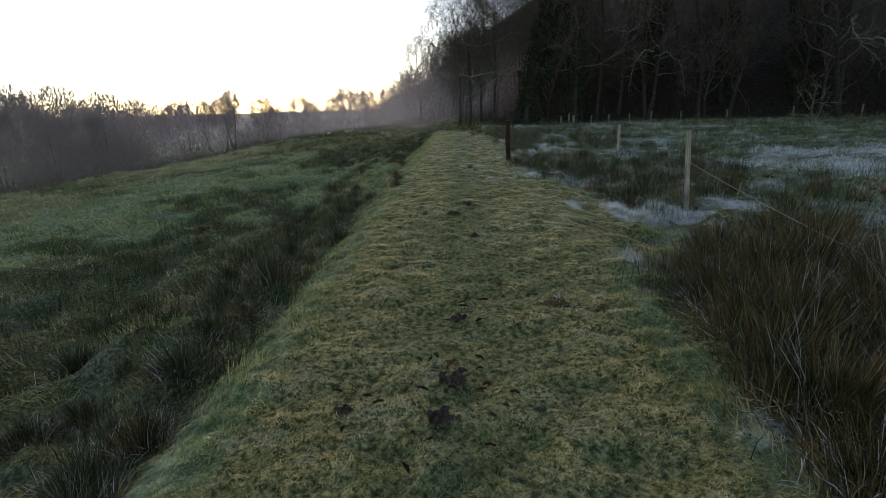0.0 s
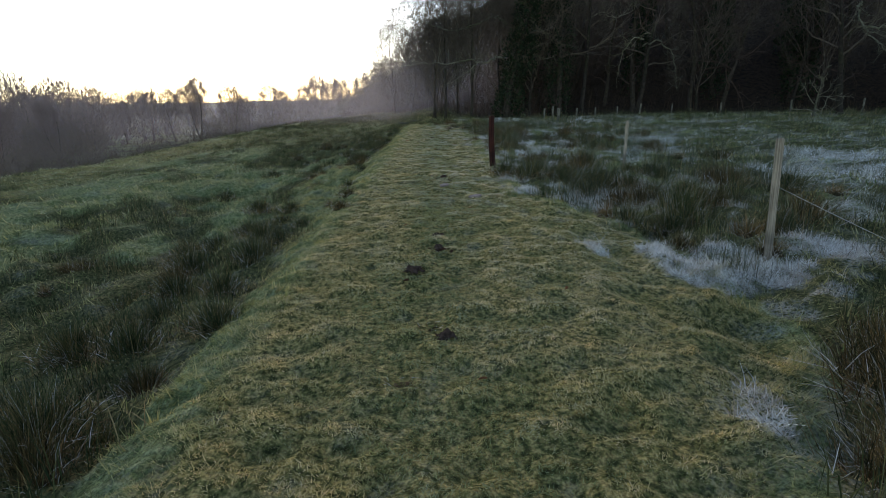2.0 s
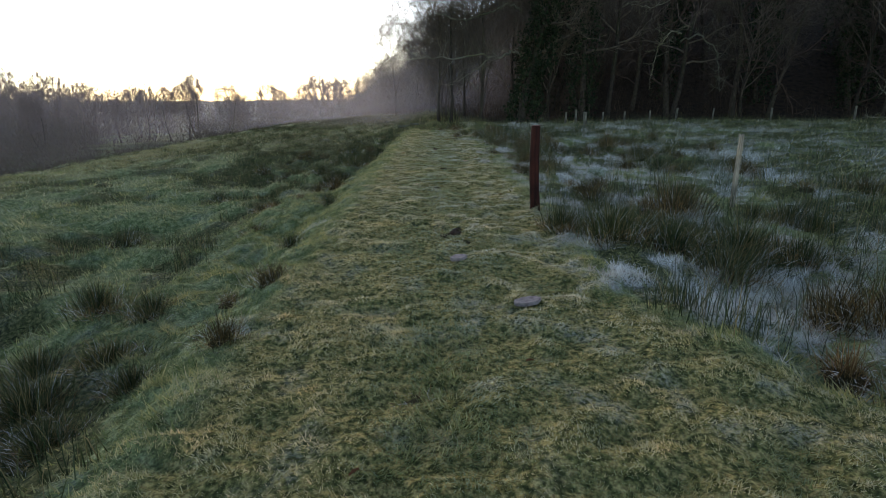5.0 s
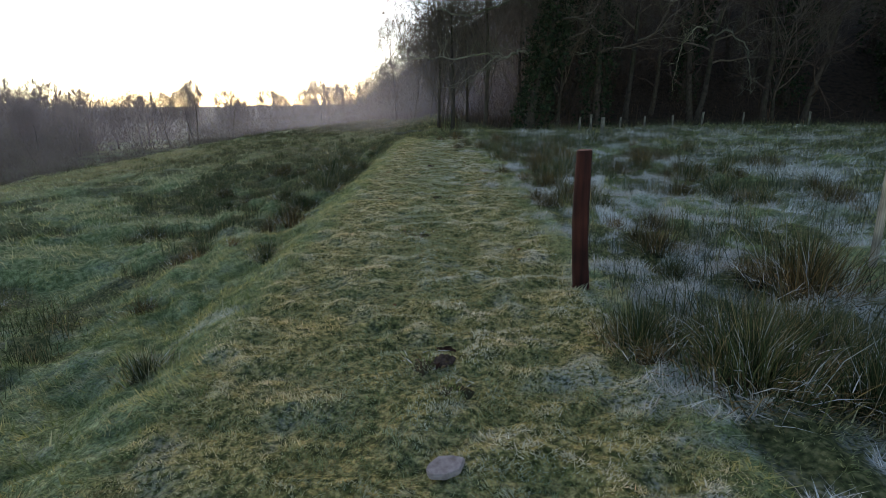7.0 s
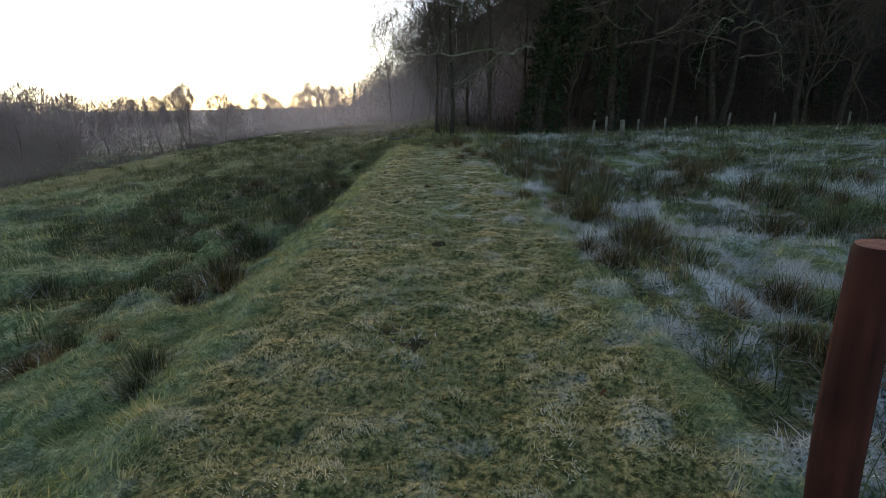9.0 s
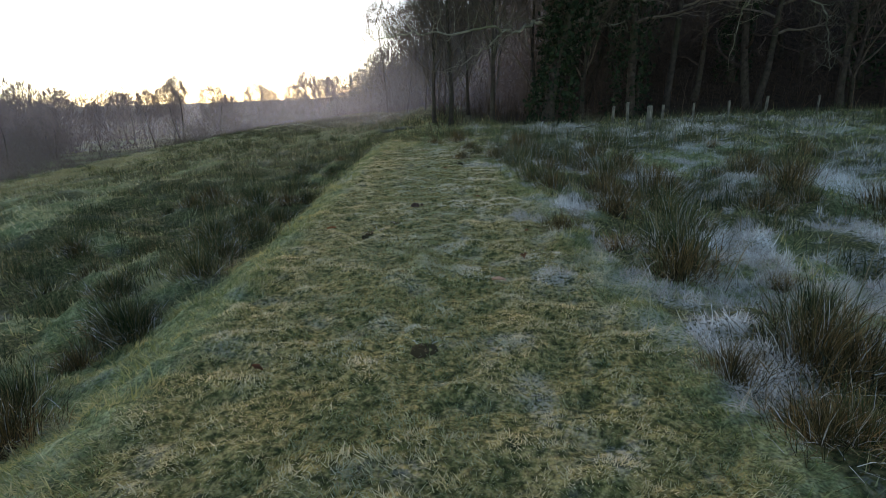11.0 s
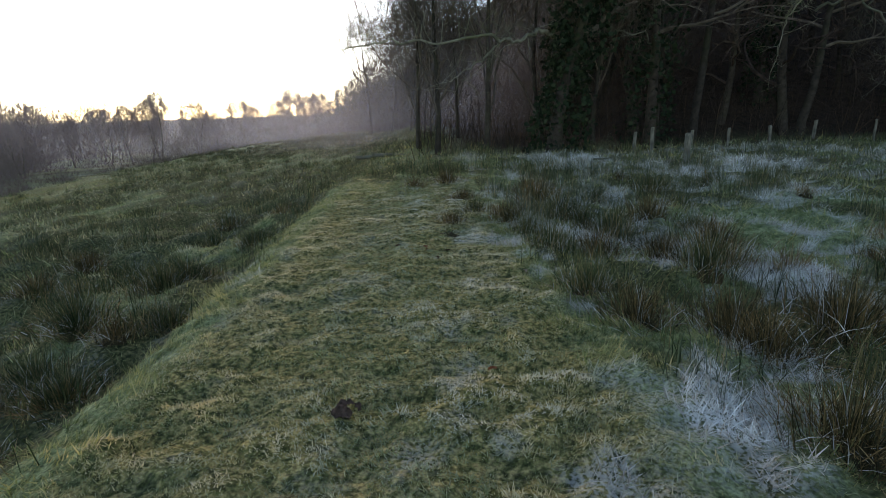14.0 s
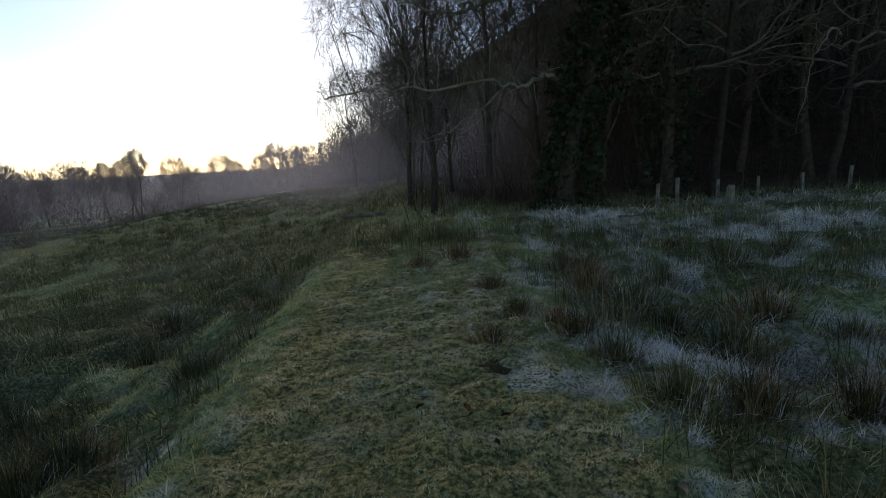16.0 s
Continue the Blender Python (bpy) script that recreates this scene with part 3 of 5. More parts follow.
for x, y, s in NEAR_RIGHT:
    tussock("thick" if y < 5 else "dense" if y > 10.5 else "brown" if rng.uniform() < 0.4 else "green", x, y, s)
EDGE_LEFT = ((-1.7, 8.9, .6), (-2.1, 9.3, .7), (-1.9, 9.8, .65), (-2.6, 9.0, .75), (-2.5, 9.9, .7), (-1.5, 9.4, .5), (-3.0, 9.5, .8), (-2.2, 8.4, .7), (-2.8, 8.5, .75), (-2.0, 10.6, .6), (-2.6, 10.8, .7),
             (-1.6, 5.2, .55), (-2.0, 5.8, .7), (-2.4, 5.0, .75), (-2.2, 6.6, .7), (-1.7, 6.9, .6), (-2.8, 6.2, .8), (-3.0, 5.2, .8), (-2.5, 7.5, .7), (-1.6, 21.6, .7), (-2.0, 21.9, .8), (-1.5, 22.7, .65), (-2.4, 21.4, .8))
for x, y, s in EDGE_LEFT:
    tussock("dense" if y < 11 or y > 20 else "green" if rng.uniform() < 0.7 else "brown", x, y, s)
for x, y, s in MID_RIGHT + FAR_RIGHT:
    tussock("dense" if y < 13 else "green" if rng.uniform() < 0.45 else "brown", x, y, s)
for x, y, s in NEAR_LEFT:
    tussock("dense" if y < 9 or 18 < y < 26 else "green" if rng.uniform() < 0.75 else "brown", x, y, s)
for x, y, s in ((2.05, 19.05, .8), (2.6, 15.6, .9), (4.0, 7.35, .8), (3.1, 3.4, 1.2), (3.3, 13.9, 1.0), (1.6, 25.5, .7), (-1.35, 10.6, .5), (3.4, 24.3, .9), (1.75, 12.15, .6)):
    tussock("straw", x, y, s)
made = 0
while made < 165:
    x, y = float(rng.uniform(-5.0, 8.0)), float(rng.uniform(0, 29))
    if (x < -1.7 or x > path_right(y) + 0.5) and fbm(np.array([x / 1.6]), np.array([y / 1.6]), 51)[0] > 0.44:
        tussock(("green", "green", "brown", "brown", "straw")[int(rng.integers(5))], x, y, float(rng.uniform(0.5, 1.05)) * (1.15 if x > 0 else 0.9))
        made += 1


LUSH = [tussock_mesh("grass_tuft", M_GRASS, 110, 0.13, 0.13, 0.45, 0.006) for _ in range(3)]
for x, y, s in ((.69, 3.55, 1.1), (.95, 3.3, .9), (1.15, 3.0, 1.2), (1.45, 2.9, 1.0), (.25, 4.6, .8), (.4, 5.4, .7), (.1, 15.2, 1.2), (.3, 15.0, 1.0), (.47, 12.1, 1.1), (.6, 11.8, .9), (.1, 20.2, 1.1), (-.15, 19.8, .9), (1.4, 19.0, .9), (.9, 24.6, 1.0), (.25, 8.9, .8), (.45, 17.4, .8)):
    z = float(height(np.array([x]), np.array([y]))[0])
    ob = thing("grass_tuft", MOUNDS[0], "lush dark green grass tuft growing in the path", "grass tuft", "lush tufts in the path", place=pose(x, y, z - 0.02, 0, 0, float(rng.uniform(0, 360))) @ Matrix.Scale(s * 0.9, 4))
    tagged(part("foliage", LUSH[int(rng.integers(3))], ob), kind="stuff")


def build_far_rushes():
    x, y = scatter(15500, -22, 26, -1, 92)
    f = frost_at(x, y)
    keep = (rush_at(x, y) > 0) & (f < 0.5)
    x, y = x[keep], y[keep]
    cx, cy = [], []
    for px, py in zip(x, y):
        n = 54 if abs(px) < 8 and py < 32 else 20
        cx.append(px + rng.normal(0, 0.13, n))
        cy.append(py + rng.normal(0, 0.13, n))
    reps = [len(c) for c in cx]
    cx, cy = np.concatenate(cx), np.concatenate(cy)
    n = len(cx)
    tall = np.repeat(rng.uniform(0.24, 0.5, len(x)) * np.where(x < 0, 0.85, 1.1), reps)
    base = np.stack([cx, cy, height(cx, cy) - 0.03], 1)
    far = np.clip(np.hypot(cx, cy - 12) / 25, 0.7, 2.4)
    v, t, idx = blades(base, tall * rng.uniform(0.5, 1.1, n), rng.uniform(0.006, 0.0105, n) * far, rng.uniform(0, 2 * np.pi, n), np.abs(rng.normal(0.3, 0.32, n)), 0.6, 2)
    me = make_mesh("rush_bed", v, t, [M_RUSH], {"frost": (frost_at(cx, cy) * 0.12)[idx]})
    thing("rush_bed", me, "dark green rushes spread over the wet meadow", "rush", kind="stuff")


build_far_rushes()


def build_frost_tufts():
    """Flattened, thickly frosted dead grass lying in the hollows."""
    n0 = 300000
    x, y = scatter(n0, 1.2, 14, 2, 34)
    f = frost_at(x, y)
    near = 1 / (1 + 0.03 * (x - 2) ** 2)
    keep = (f > 0.45) & (rng.uniform(0, 1, n0) < near * 0.75)
    x, y = x[keep], y[keep]
    n = len(x)
    base = np.stack([x, y, height(x, y)], 1)
    v, t, idx = blades(base, rng.uniform(0.07, 0.24, n), rng.uniform(0.003, 0.0065, n) * (1 + 0.12 * (x - 2)), rng.uniform(0, 6.28, n), rng.uniform(0.5, 1.5, n), 0.4, 2)
    fr = np.clip(f[keep] * rng.uniform(0.25, 1.05, n), 0, 1)[idx]
    x, y = scatter(300000, 1.3, 5.2, 3, 25)
    f = frost_at(x, y)
    keep = f > 0.38
    x, y, f = x[keep], y[keep], f[keep]
    n = len(x)
    v2, t2, idx2 = blades(np.stack([x, y, height(x, y)], 1), rng.uniform(0.03, 0.1, n), rng.uniform(0.005, 0.009, n), rng.uniform(0, 6.28, n), rng.uniform(0.3, 1.3, n), 0.4, 1)
    fr2 = np.clip(f * rng.uniform(0.5, 1.35, n), 0, 1)[idx2]
    me = make_mesh("frosted_grass", np.concatenate([v, v2]), np.concatenate([t, t2 + len(v)]), [M_RUSH_STRAW], {"frost": np.concatenate([fr, fr2])})
    thing("frosted_grass", me, "flattened dead grass white with hoar frost", "grass", kind="stuff")


build_frost_tufts()


# rushes crowding the foot of the bank
for k in range(26):
    y = 0.6 + 0.3 * k if k < 16 else 18.6 + 0.75 * (k - 16)
    tussock("dense" if k % 3 else "brown", -1.45 - float(rng.uniform(0, 1.1)), y, float(rng.uniform(0.45, 0.75)))


# ---- posts and wire ----
def round_post(name, r, h, mat, end, label, x, y, lean=(0, 0), wob=0.02, sides=20, crook=0.0, seed=1):
    """A peeled pole with a chamfered top; the shaft wanders a little."""
    z0 = float(height(np.array([x]), np.array([y]))[0]) - 0.12
    H = h + 0.12
    rr = random.Random(seed)
    levels = [0, 0.1, 0.2, 0.3, 0.4, 0.5, 0.58, 0.66, 0.76, 0.86, 0.95, 0.985, 1.0]
    bm = bmesh.new()
    rings = []
    for k, f in enumerate(levels):
        off = crook * math.sin(math.pi * f)
        rad = r * (1.06 - 0.08 * f) * (0.9 if f == 1.0 else 0.985 if f > 0.98 else 1 + wob * math.sin(9 * f + seed))
        ring = []
        for s in range(sides):
            a = 2 * math.pi * s / sides
            q = rad * (1 + wob * math.sin(2 * a + 4 * f + seed) + wob * 0.5 * rr.uniform(-1, 1))
            ring.append(bm.verts.new((off + q * math.cos(a), q * math.sin(a), f * H)))
        rings.append(ring)
    for a, b in zip(rings, rings[1:]):
        for s in range(sides):
            bm.faces.new((a[s], a[(s + 1) % sides], b[(s + 1) % sides], b[s])).smooth = True
    me = bpy.data.meshes.new("shaft")
    top = bmesh.new()
    tv = [top.verts.new(v.co) for v in rings[-1]]
    mid = top.verts.new(sum((v.co for v in tv), Vector()) / sides + Vector((0, 0, 0.004)))
    for s in range(sides):
        top.faces.new((tv[s], tv[(s + 1) % sides], mid))
    bm.to_mesh(me)
    me.materials.append(mat)
    te = bpy.data.meshes.new("cut_end")
    top.to_mesh(te)
    te.materials.append(end)
    root = new(name)
    root.matrix_basis = pose(x, y, z0, lean[0], lean[1], 0)
    tagged(root, label, "fence post")
    part("shaft", me, root)
    part("cut_end", te, root, "pale sawn end grain")
    return root


def stake_mesh(w, d, h, seed):
    """A sawn stake, square with worn edges and an uneven top."""
    rr = random.Random(seed)
    bm = bmesh.new()
    bmesh.ops.create_cube(bm, size=1)
    bmesh.ops.scale(bm, vec=(w, d, h), verts=bm.verts)
    bmesh.ops.translate(bm, vec=(0, 0, h / 2), verts=bm.verts)
    bmesh.ops.subdivide_edges(bm, edges=[e for e in bm.edges if abs(e.verts[0].co.z - e.verts[1].co.z) > 0.1], cuts=5)
    for v in bm.verts:
        v.co.x += rr.uniform(-1, 1) * w * 0.06
        v.co.y += rr.uniform(-1, 1) * d * 0.06
        if v.co.z > h - 0.01:
            v.co.z += rr.uniform(-0.02, 0.01)
    bmesh.ops.bevel(bm, geom=list(bm.edges), offset=min(w, d) * 0.09, segments=2, affect="EDGES")
    me = bpy.data.meshes.new("stake")
    bm.to_mesh(me)
    return me


def stake(x, y, w, d, h, mat, label, lean=(0, 0), turn=0.0, seed=3, category="fence post", group=""):
    me = stake_mesh(w, d, h + 0.15, seed)
    me.materials.append(mat)
    z = float(height(np.array([x]), np.array([y]))[0]) - 0.15
    return thing("fence_post", me, label, category, group, place=pose(x, y, z, lean[0], lean[1], turn))


def wire(name, points, r, label):
    cu = bpy.data.curves.new(name, "CURVE")
    cu.dimensions, cu.bevel_depth, cu.bevel_resolution = "3D", r, 1
    sp = cu.splines.new("POLY")
    sp.points.add(len(points) - 1)
    for p, q in zip(sp.points, points):
        p.co = (*q, 1)
    cu.materials.append(M_WIRE)
    return tagged(new(name, cu), label, "wire")


round_post("fence_post", 0.061, 1.08, M_REDPOST, M_REDEND, "red-brown stained round wooden post at the path edge", 1.645, 13.3, (0, -2.2), 0.025, 24, -0.02, 2)
stake(3.87, 7.14, 0.06, 0.05, 1.28, M_PALEPOST, "pale weathered wooden stake carrying a fence wire", (0, -4.0), 20, 5)
stake(4.83, 14.4, 0.06, 0.05, 1.1, M_PALEPOST, "pale thin wooden stake leaning among rushes", (-4, 2.5), 10, 6)


def sag(a, b, drop, n=24):
    a, b = Vector(a), Vector(b)
    return [tuple(a.lerp(b, k / n) - Vector((0, 0, drop * 4 * (k / n) * (1 - k / n)))) for k in range(n + 1)]


wire("fence_wire", sag((3.83, 7.1, 0.63), (3.85, 2.9, 0.2), 0.03), 0.0022, "slack rusty fence wire running into the rushes")
# the fence along the foot of the wood
FENCE = ((6.85, 34.7, 0.72), (7.38, 34.6, 0.74), (7.12, 31.85, 0.72), (9.05, 35.6, 0.5), (10.2, 35.5, 0.6), (11.6, 35.6, 0.6), (12.98, 35.6, 0.6), (14.9, 35.5, 0.7), (17.5, 34.6, 0.75), (21, 33.5, 0.8), (24.5, 32.6, 0.8))
for k, (x, y, h) in enumerate(FENCE):
    w = 0.14 if k == 2 else 0.085
    stake(x, y, w, w * 0.9, h, M_GREYPOST, "grey weathered fence post at the foot of the wood", (random.uniform(-3, 3), random.uniform(-4, 4)), random.uniform(0, 90), 20 + k, group="posts of the woodland fence")


# ---- trees ----
def tube(points, radii, sides, V, T):
    """Adds a tapering limb to the lists."""
    p = np.array(points)
    d = np.gradient(p, axis=0)
    d /= np.linalg.norm(d, axis=1)[:, None] + 1e-9
    ref = np.array([0.31, 0.87, 0.38])
    u = np.cross(d, ref)
    u /= np.linalg.norm(u, axis=1)[:, None] + 1e-9
    w = np.cross(d, u)
    a = np.arange(sides) * 2 * np.pi / sides
    ring = p[:, None] + (u[:, None] * np.cos(a)[None, :, None] + w[:, None] * np.sin(a)[None, :, None]) * np.array(radii)[:, None, None]
    off = sum(len(v) for v in V)
    V.append(ring.reshape(-1, 3))
    k = len(p)
    i, s = np.meshgrid(np.arange(k - 1), np.arange(sides), indexing="ij")
    i, s = i.ravel(), s.ravel()
    a0, a1 = i * sides + s, i * sides + (s + 1) % sides
    T.append(np.concatenate([np.stack([a0, a1, a1 + sides], 1), np.stack([a0, a1 + sides, a0 + sides], 1)]) + off)


def limb(start, direction, length, n, wander, lift, r):
    """A crooked limb as a polyline."""
    p, d = [np.array(start, float)], np.array(direction, float)
    for _ in range(n):
        d = d + r.normal(0, wander, 3) + np.array([0, 0, lift])
        d /= np.linalg.norm(d)
        p.append(p[-1] + d * length / n)
    return np.array(p)


def tree_meshes(seed, tall, trunk_r, limbs, first, spread, twig_w=0.012, twigs=9, seconds=6, lean=0.05, bark=None, twig=None, lift=0.1):
    """Trunk and crown of a bare broadleaved tree."""
    r = np.random.default_rng(seed)
    V, T, VC, TC = [], [], [], []
    trunk = limb((0, 0, -0.3), (r.normal(0, lean), r.normal(0, lean), 1), tall * 0.85, 9, 0.07, 0.05, r)
    rad = trunk_r * (1 - 0.85 * np.linspace(0, 1, 10) ** 0.9)
    rad[0] *= 1.35
    tube(trunk, rad, 8, V, T)
    tw = []
    for k in range(limbs):
        f = first + (1 - first) * (k + r.uniform(0, 0.8)) / limbs
        j = min(int(f * 9), 8)
        s = trunk[j] + (trunk[j + 1] - trunk[j]) * (f * 9 - j)
        a = k * 2.4 + r.uniform(-0.5, 0.5)
        up = 0.25 + 0.9 * f
        length = spread * (1.15 - 0.75 * f) * r.uniform(0.7, 1.15)
        main = limb(s, (math.cos(a), math.sin(a), up * 0.8), length, 7, 0.27, lift, r)
        r0 = trunk_r * 0.42 * (1.1 - 0.75 * f)
        tube(main, r0 * np.linspace(1, 0.18, 8), 5, VC, TC)
        for q in range(seconds):
            i = int(r.integers(2, 8))
            out = main[i] - main[i - 1]
            d = out / np.linalg.norm(out) + r.normal(0, 0.6, 3)
            sec = limb(main[i], d, length * r.uniform(0.25, 0.5), 4, 0.27, lift * 0.6, r)
            tube(sec, r0 * 0.3 * np.linspace(1, 0.25, 5) + 0.003, 3, VC, TC)
            for _ in range(twigs):
                h = int(r.integers(1, 5))
                tw.append((sec[h], sec[h] - sec[h - 1], length * r.uniform(0.08, 0.2)))
    base = np.array([b for b, _, _ in tw])
    dirs = np.array([d for _, d, _ in tw])
    dirs = dirs / np.linalg.norm(dirs, axis=1)[:, None] + r.normal(0, 0.6, dirs.shape)
    dirs /= np.linalg.norm(dirs, axis=1)[:, None]
    ln = np.array([q for _, _, q in tw])
    side = np.cross(dirs, r.normal(0, 1, dirs.shape))
    side /= np.linalg.norm(side, axis=1)[:, None]
    mid = base + dirs * (ln * 0.55)[:, None] + r.normal(0, 0.06, base.shape) * ln[:, None]
    tip = base + dirs * ln[:, None] + np.array([0, 0, 0.18]) * ln[:, None] + r.normal(0, 0.1, base.shape) * ln[:, None]
    fork = mid + (dirs + r.normal(0, 0.6, dirs.shape)) * (ln * 0.5)[:, None]
    w = side * twig_w / 2
    v = np.stack([base - w, base + w, mid - w * 0.7, mid + w * 0.7, tip, fork], 1)
    t = (np.arange(len(base))[:, None, None] * 6 + np.array([(0, 1, 3), (0, 3, 2), (2, 3, 4), (2, 3, 5)])[None]).reshape(-1, 3)
    off = sum(len(q) for q in VC)
    VC.append(v.reshape(-1, 3))
    TC.append(t + off)
    me = make_mesh("trunk", np.concatenate(V), np.concatenate(T), [bark or M_BARK], smooth=True)
    mc = make_mesh("crown", np.concatenate(VC), np.concatenate(TC), [twig or M_TWIG])
    return me, mc, trunk, rad


def dome_tree_meshes(seed, tall, crown_r, low, trunk_r, counts, twig_w, bark, twig, stems=1):
    """A bare tree whose limbs divide again and again and end on a rounded crown."""
    r = np.random.default_rng(seed)
    n1, n2, n3, n4 = counts
    V, T, VC, TC = [], [], [], []
    mid_z, half = (tall + low) / 2, (tall - low) / 2
    trunks = []
    for k in range(stems):
        a = 2.1 * k + r.uniform(0, 1)
        out = (0.05 if stems == 1 else 0.22)
        p = limb((0.25 * k * math.cos(a), 0.25 * k * math.sin(a), -0.3), (out * math.cos(a), out * math.sin(a), 1), tall * r.uniform(0.62, 0.78), 9, 0.06, 0.04, r)
        rad = trunk_r * (1 - 0.8 * np.linspace(0, 1, 10)) / (1 + 0.25 * (stems - 1))
        rad[0] *= 1.4
        tube(p, rad, 7, V, T)
        trunks.append(p)

    def shell(d, q):
        """Point at the share q of the way to the crown's uneven surface."""
        rough = 0.78 + 0.44 * vnoise(d[:, 0] * 2.2 + seed, d[:, 1] * 2.2 + d[:, 2] * 1.7, seed)
        return d * (q * rough)[:, None] * np.array([crown_r, crown_r, half]) + np.array([0, 0, mid_z])

    def unit(d):
        return d / (np.linalg.norm(d, axis=1)[:, None] + 1e-9)

    def ribbons(a, b, w, bend):
        """Crooked two-part ribbons from a to b."""
        n = len(a)
        ln = np.linalg.norm(b - a, axis=1)[:, None]
        m = (a + b) / 2 + r.normal(0, bend, (n, 3)) * ln + np.array([0, 0, 0.05]) * ln
        side = unit(np.cross(b - a, r.normal(0, 1, (n, 3)))) * w / 2
        v = np.stack([a - side, a + side, m - side * 0.7, m + side * 0.7, b], 1).reshape(-1, 3)
        t = (np.arange(n)[:, None, None] * 5 + np.array([(0, 1, 3), (0, 3, 2), (2, 3, 4)])[None]).reshape(-1, 3)
        TC.append(t + sum(len(q) for q in VC))
        VC.append(v)
        return m

    S2, D2 = [], []
    for k in range(n1):
        f = (k + r.uniform(0.1, 0.9)) / n1
        tr = trunks[k % stems]
        h = max(0.12, low / tall * 0.9) + (0.98 - low / tall * 0.9) * f
        i = min(int(h * 9), 8)
        s0 = tr[i] + (tr[i + 1] - tr[i]) * (h * 9 - i)
        a = 2.4 * k + r.uniform(-0.4, 0.4)
        el = -0.45 + 1.45 * f + r.uniform(-0.25, 0.25)
        d = np.array([[math.cos(a) * math.cos(el), math.sin(a) * math.cos(el), math.sin(el)]])
        e = shell(d, np.array([r.uniform(0.55, 0.72)]))[0]
        g = np.linspace(0, 1, 7)[:, None]
        p = s0 + (e - s0) * g + np.cumsum(r.normal(0, 0.028, (7, 3)), 0) * np.linalg.norm(e - s0) * np.sin(g * 3) + np.array([0, 0, 0.1]) * np.linalg.norm(e - s0) * (g - g * g) * (1 if el > 0 else -1)
        tube(p, trunk_r * 0.36 * (1.15 - 0.6 * f) * np.linspace(1, 0.3, 7), 4, VC, TC)
        for _ in range(n2):
            i = int(r.integers(2, 7))
            S2.append(p[i])
            D2.append(d[0] + r.normal(0, 0.42, 3))
    S2, D2 = np.array(S2), unit(np.array(D2))
    E2 = shell(D2, r.uniform(0.68, 0.9, len(D2)))
    M2 = ribbons(S2, E2, trunk_r * 0.16 + twig_w, 0.1)
    pick = r.integers(0, len(S2), len(S2) * n3)
    f = r.uniform(0, 1, len(pick))[:, None]
    S3 = M2[pick] + (E2[pick] - M2[pick]) * f
    D3 = unit(D2[pick] + r.normal(0, 0.26, (len(pick), 3)))
    E3 = shell(D3, r.uniform(0.82, 1.02, len(pick)))
    near = np.linalg.norm(E3 - S3, axis=1)[:, None]
    E3 = S3 + (E3 - S3) * np.minimum(1, 0.3 * crown_r * (1.2 + r.uniform(0, 0.8, near.shape)) / near)
    M3 = ribbons(S3, E3, twig_w * 1.5, 0.12)
    pick = r.integers(0, len(S3), len(S3) * n4)
    f = r.uniform(0, 1, len(pick))[:, None]
    S4 = M3[pick] + (E3[pick] - M3[pick]) * f
    d4 = unit(E3[pick] - S3[pick]) + r.normal(0, 0.45, (len(pick), 3)) + np.array([0, 0, 0.15])
    E4 = S4 + unit(d4) * (crown_r * r.uniform(0.08, 0.2, len(pick)))[:, None]
    side = unit(np.cross(E4 - S4, r.normal(0, 1, E4.shape))) * twig_w / 2
    TC.append(np.arange(3 * len(S4)).reshape(-1, 3) + sum(len(q) for q in VC))
    VC.append(np.stack([S4 - side, S4 + side, E4], 1).reshape(-1, 3))
    me = make_mesh("trunk", np.concatenate(V), np.concatenate(T), [bark], smooth=True)
    mc = make_mesh("crown", np.concatenate(VC), np.concatenate(TC), [twig])
    return me, mc, trunks[0], trunk_r * np.linspace(1, 0.2, 10)


def ivy_mesh(trunk, rad, n, reach, seed, size=0.09):
    r = np.random.default_rng(seed)
    f = r.uniform(0, 0.9, n) ** 0.8 * (len(trunk) - 1)
    i = np.minimum(f.astype(int), len(trunk) - 2)
    p = trunk[i] + (trunk[i + 1] - trunk[i]) * (f - i)[:, None]
    a = r.uniform(0, 6.283, n)
    bulge = reach * (0.4 + 0.9 * vnoise(f * 1.3 + seed, a * 1.2, seed)) * np.sqrt(r.uniform(0.15, 1, n))
    q = p + np.stack([np.cos(a), np.sin(a), r.normal(0, 0.3, n)], 1) * (rad[i] + bulge)[:, None]
    n1, n2 = r.normal(0, 1, (n, 3)), r.normal(0, 1, (n, 3))
    n1 /= np.linalg.norm(n1, axis=1)[:, None]
    n2 -= n1 * (n1 * n2).sum(1)[:, None]
    n2 /= np.linalg.norm(n2, axis=1)[:, None]
    s = size * r.uniform(0.6, 1.3, n)[:, None]
    v = np.stack([q, q + n1 * s + n2 * s * 0.6, q + n1 * s * 1.5, q + n1 * s - n2 * s * 0.6], 1)
    t = (np.arange(n)[:, None, None] * 4 + np.array([(0, 1, 2), (0, 2, 3)])[None]).reshape(-1, 3)
    return make_mesh("ivy", v.reshape(-1, 3), t, [M_IVY])


def tree_thing(me, mc, label, ivy=None, name="tree"):
    root = new(name)
    tagged(root, label, "tree")
    part("trunk", me, root)
    part("crown", mc, root)
    if ivy:
        part("ivy", ivy, root, "dark glossy ivy")
    return root


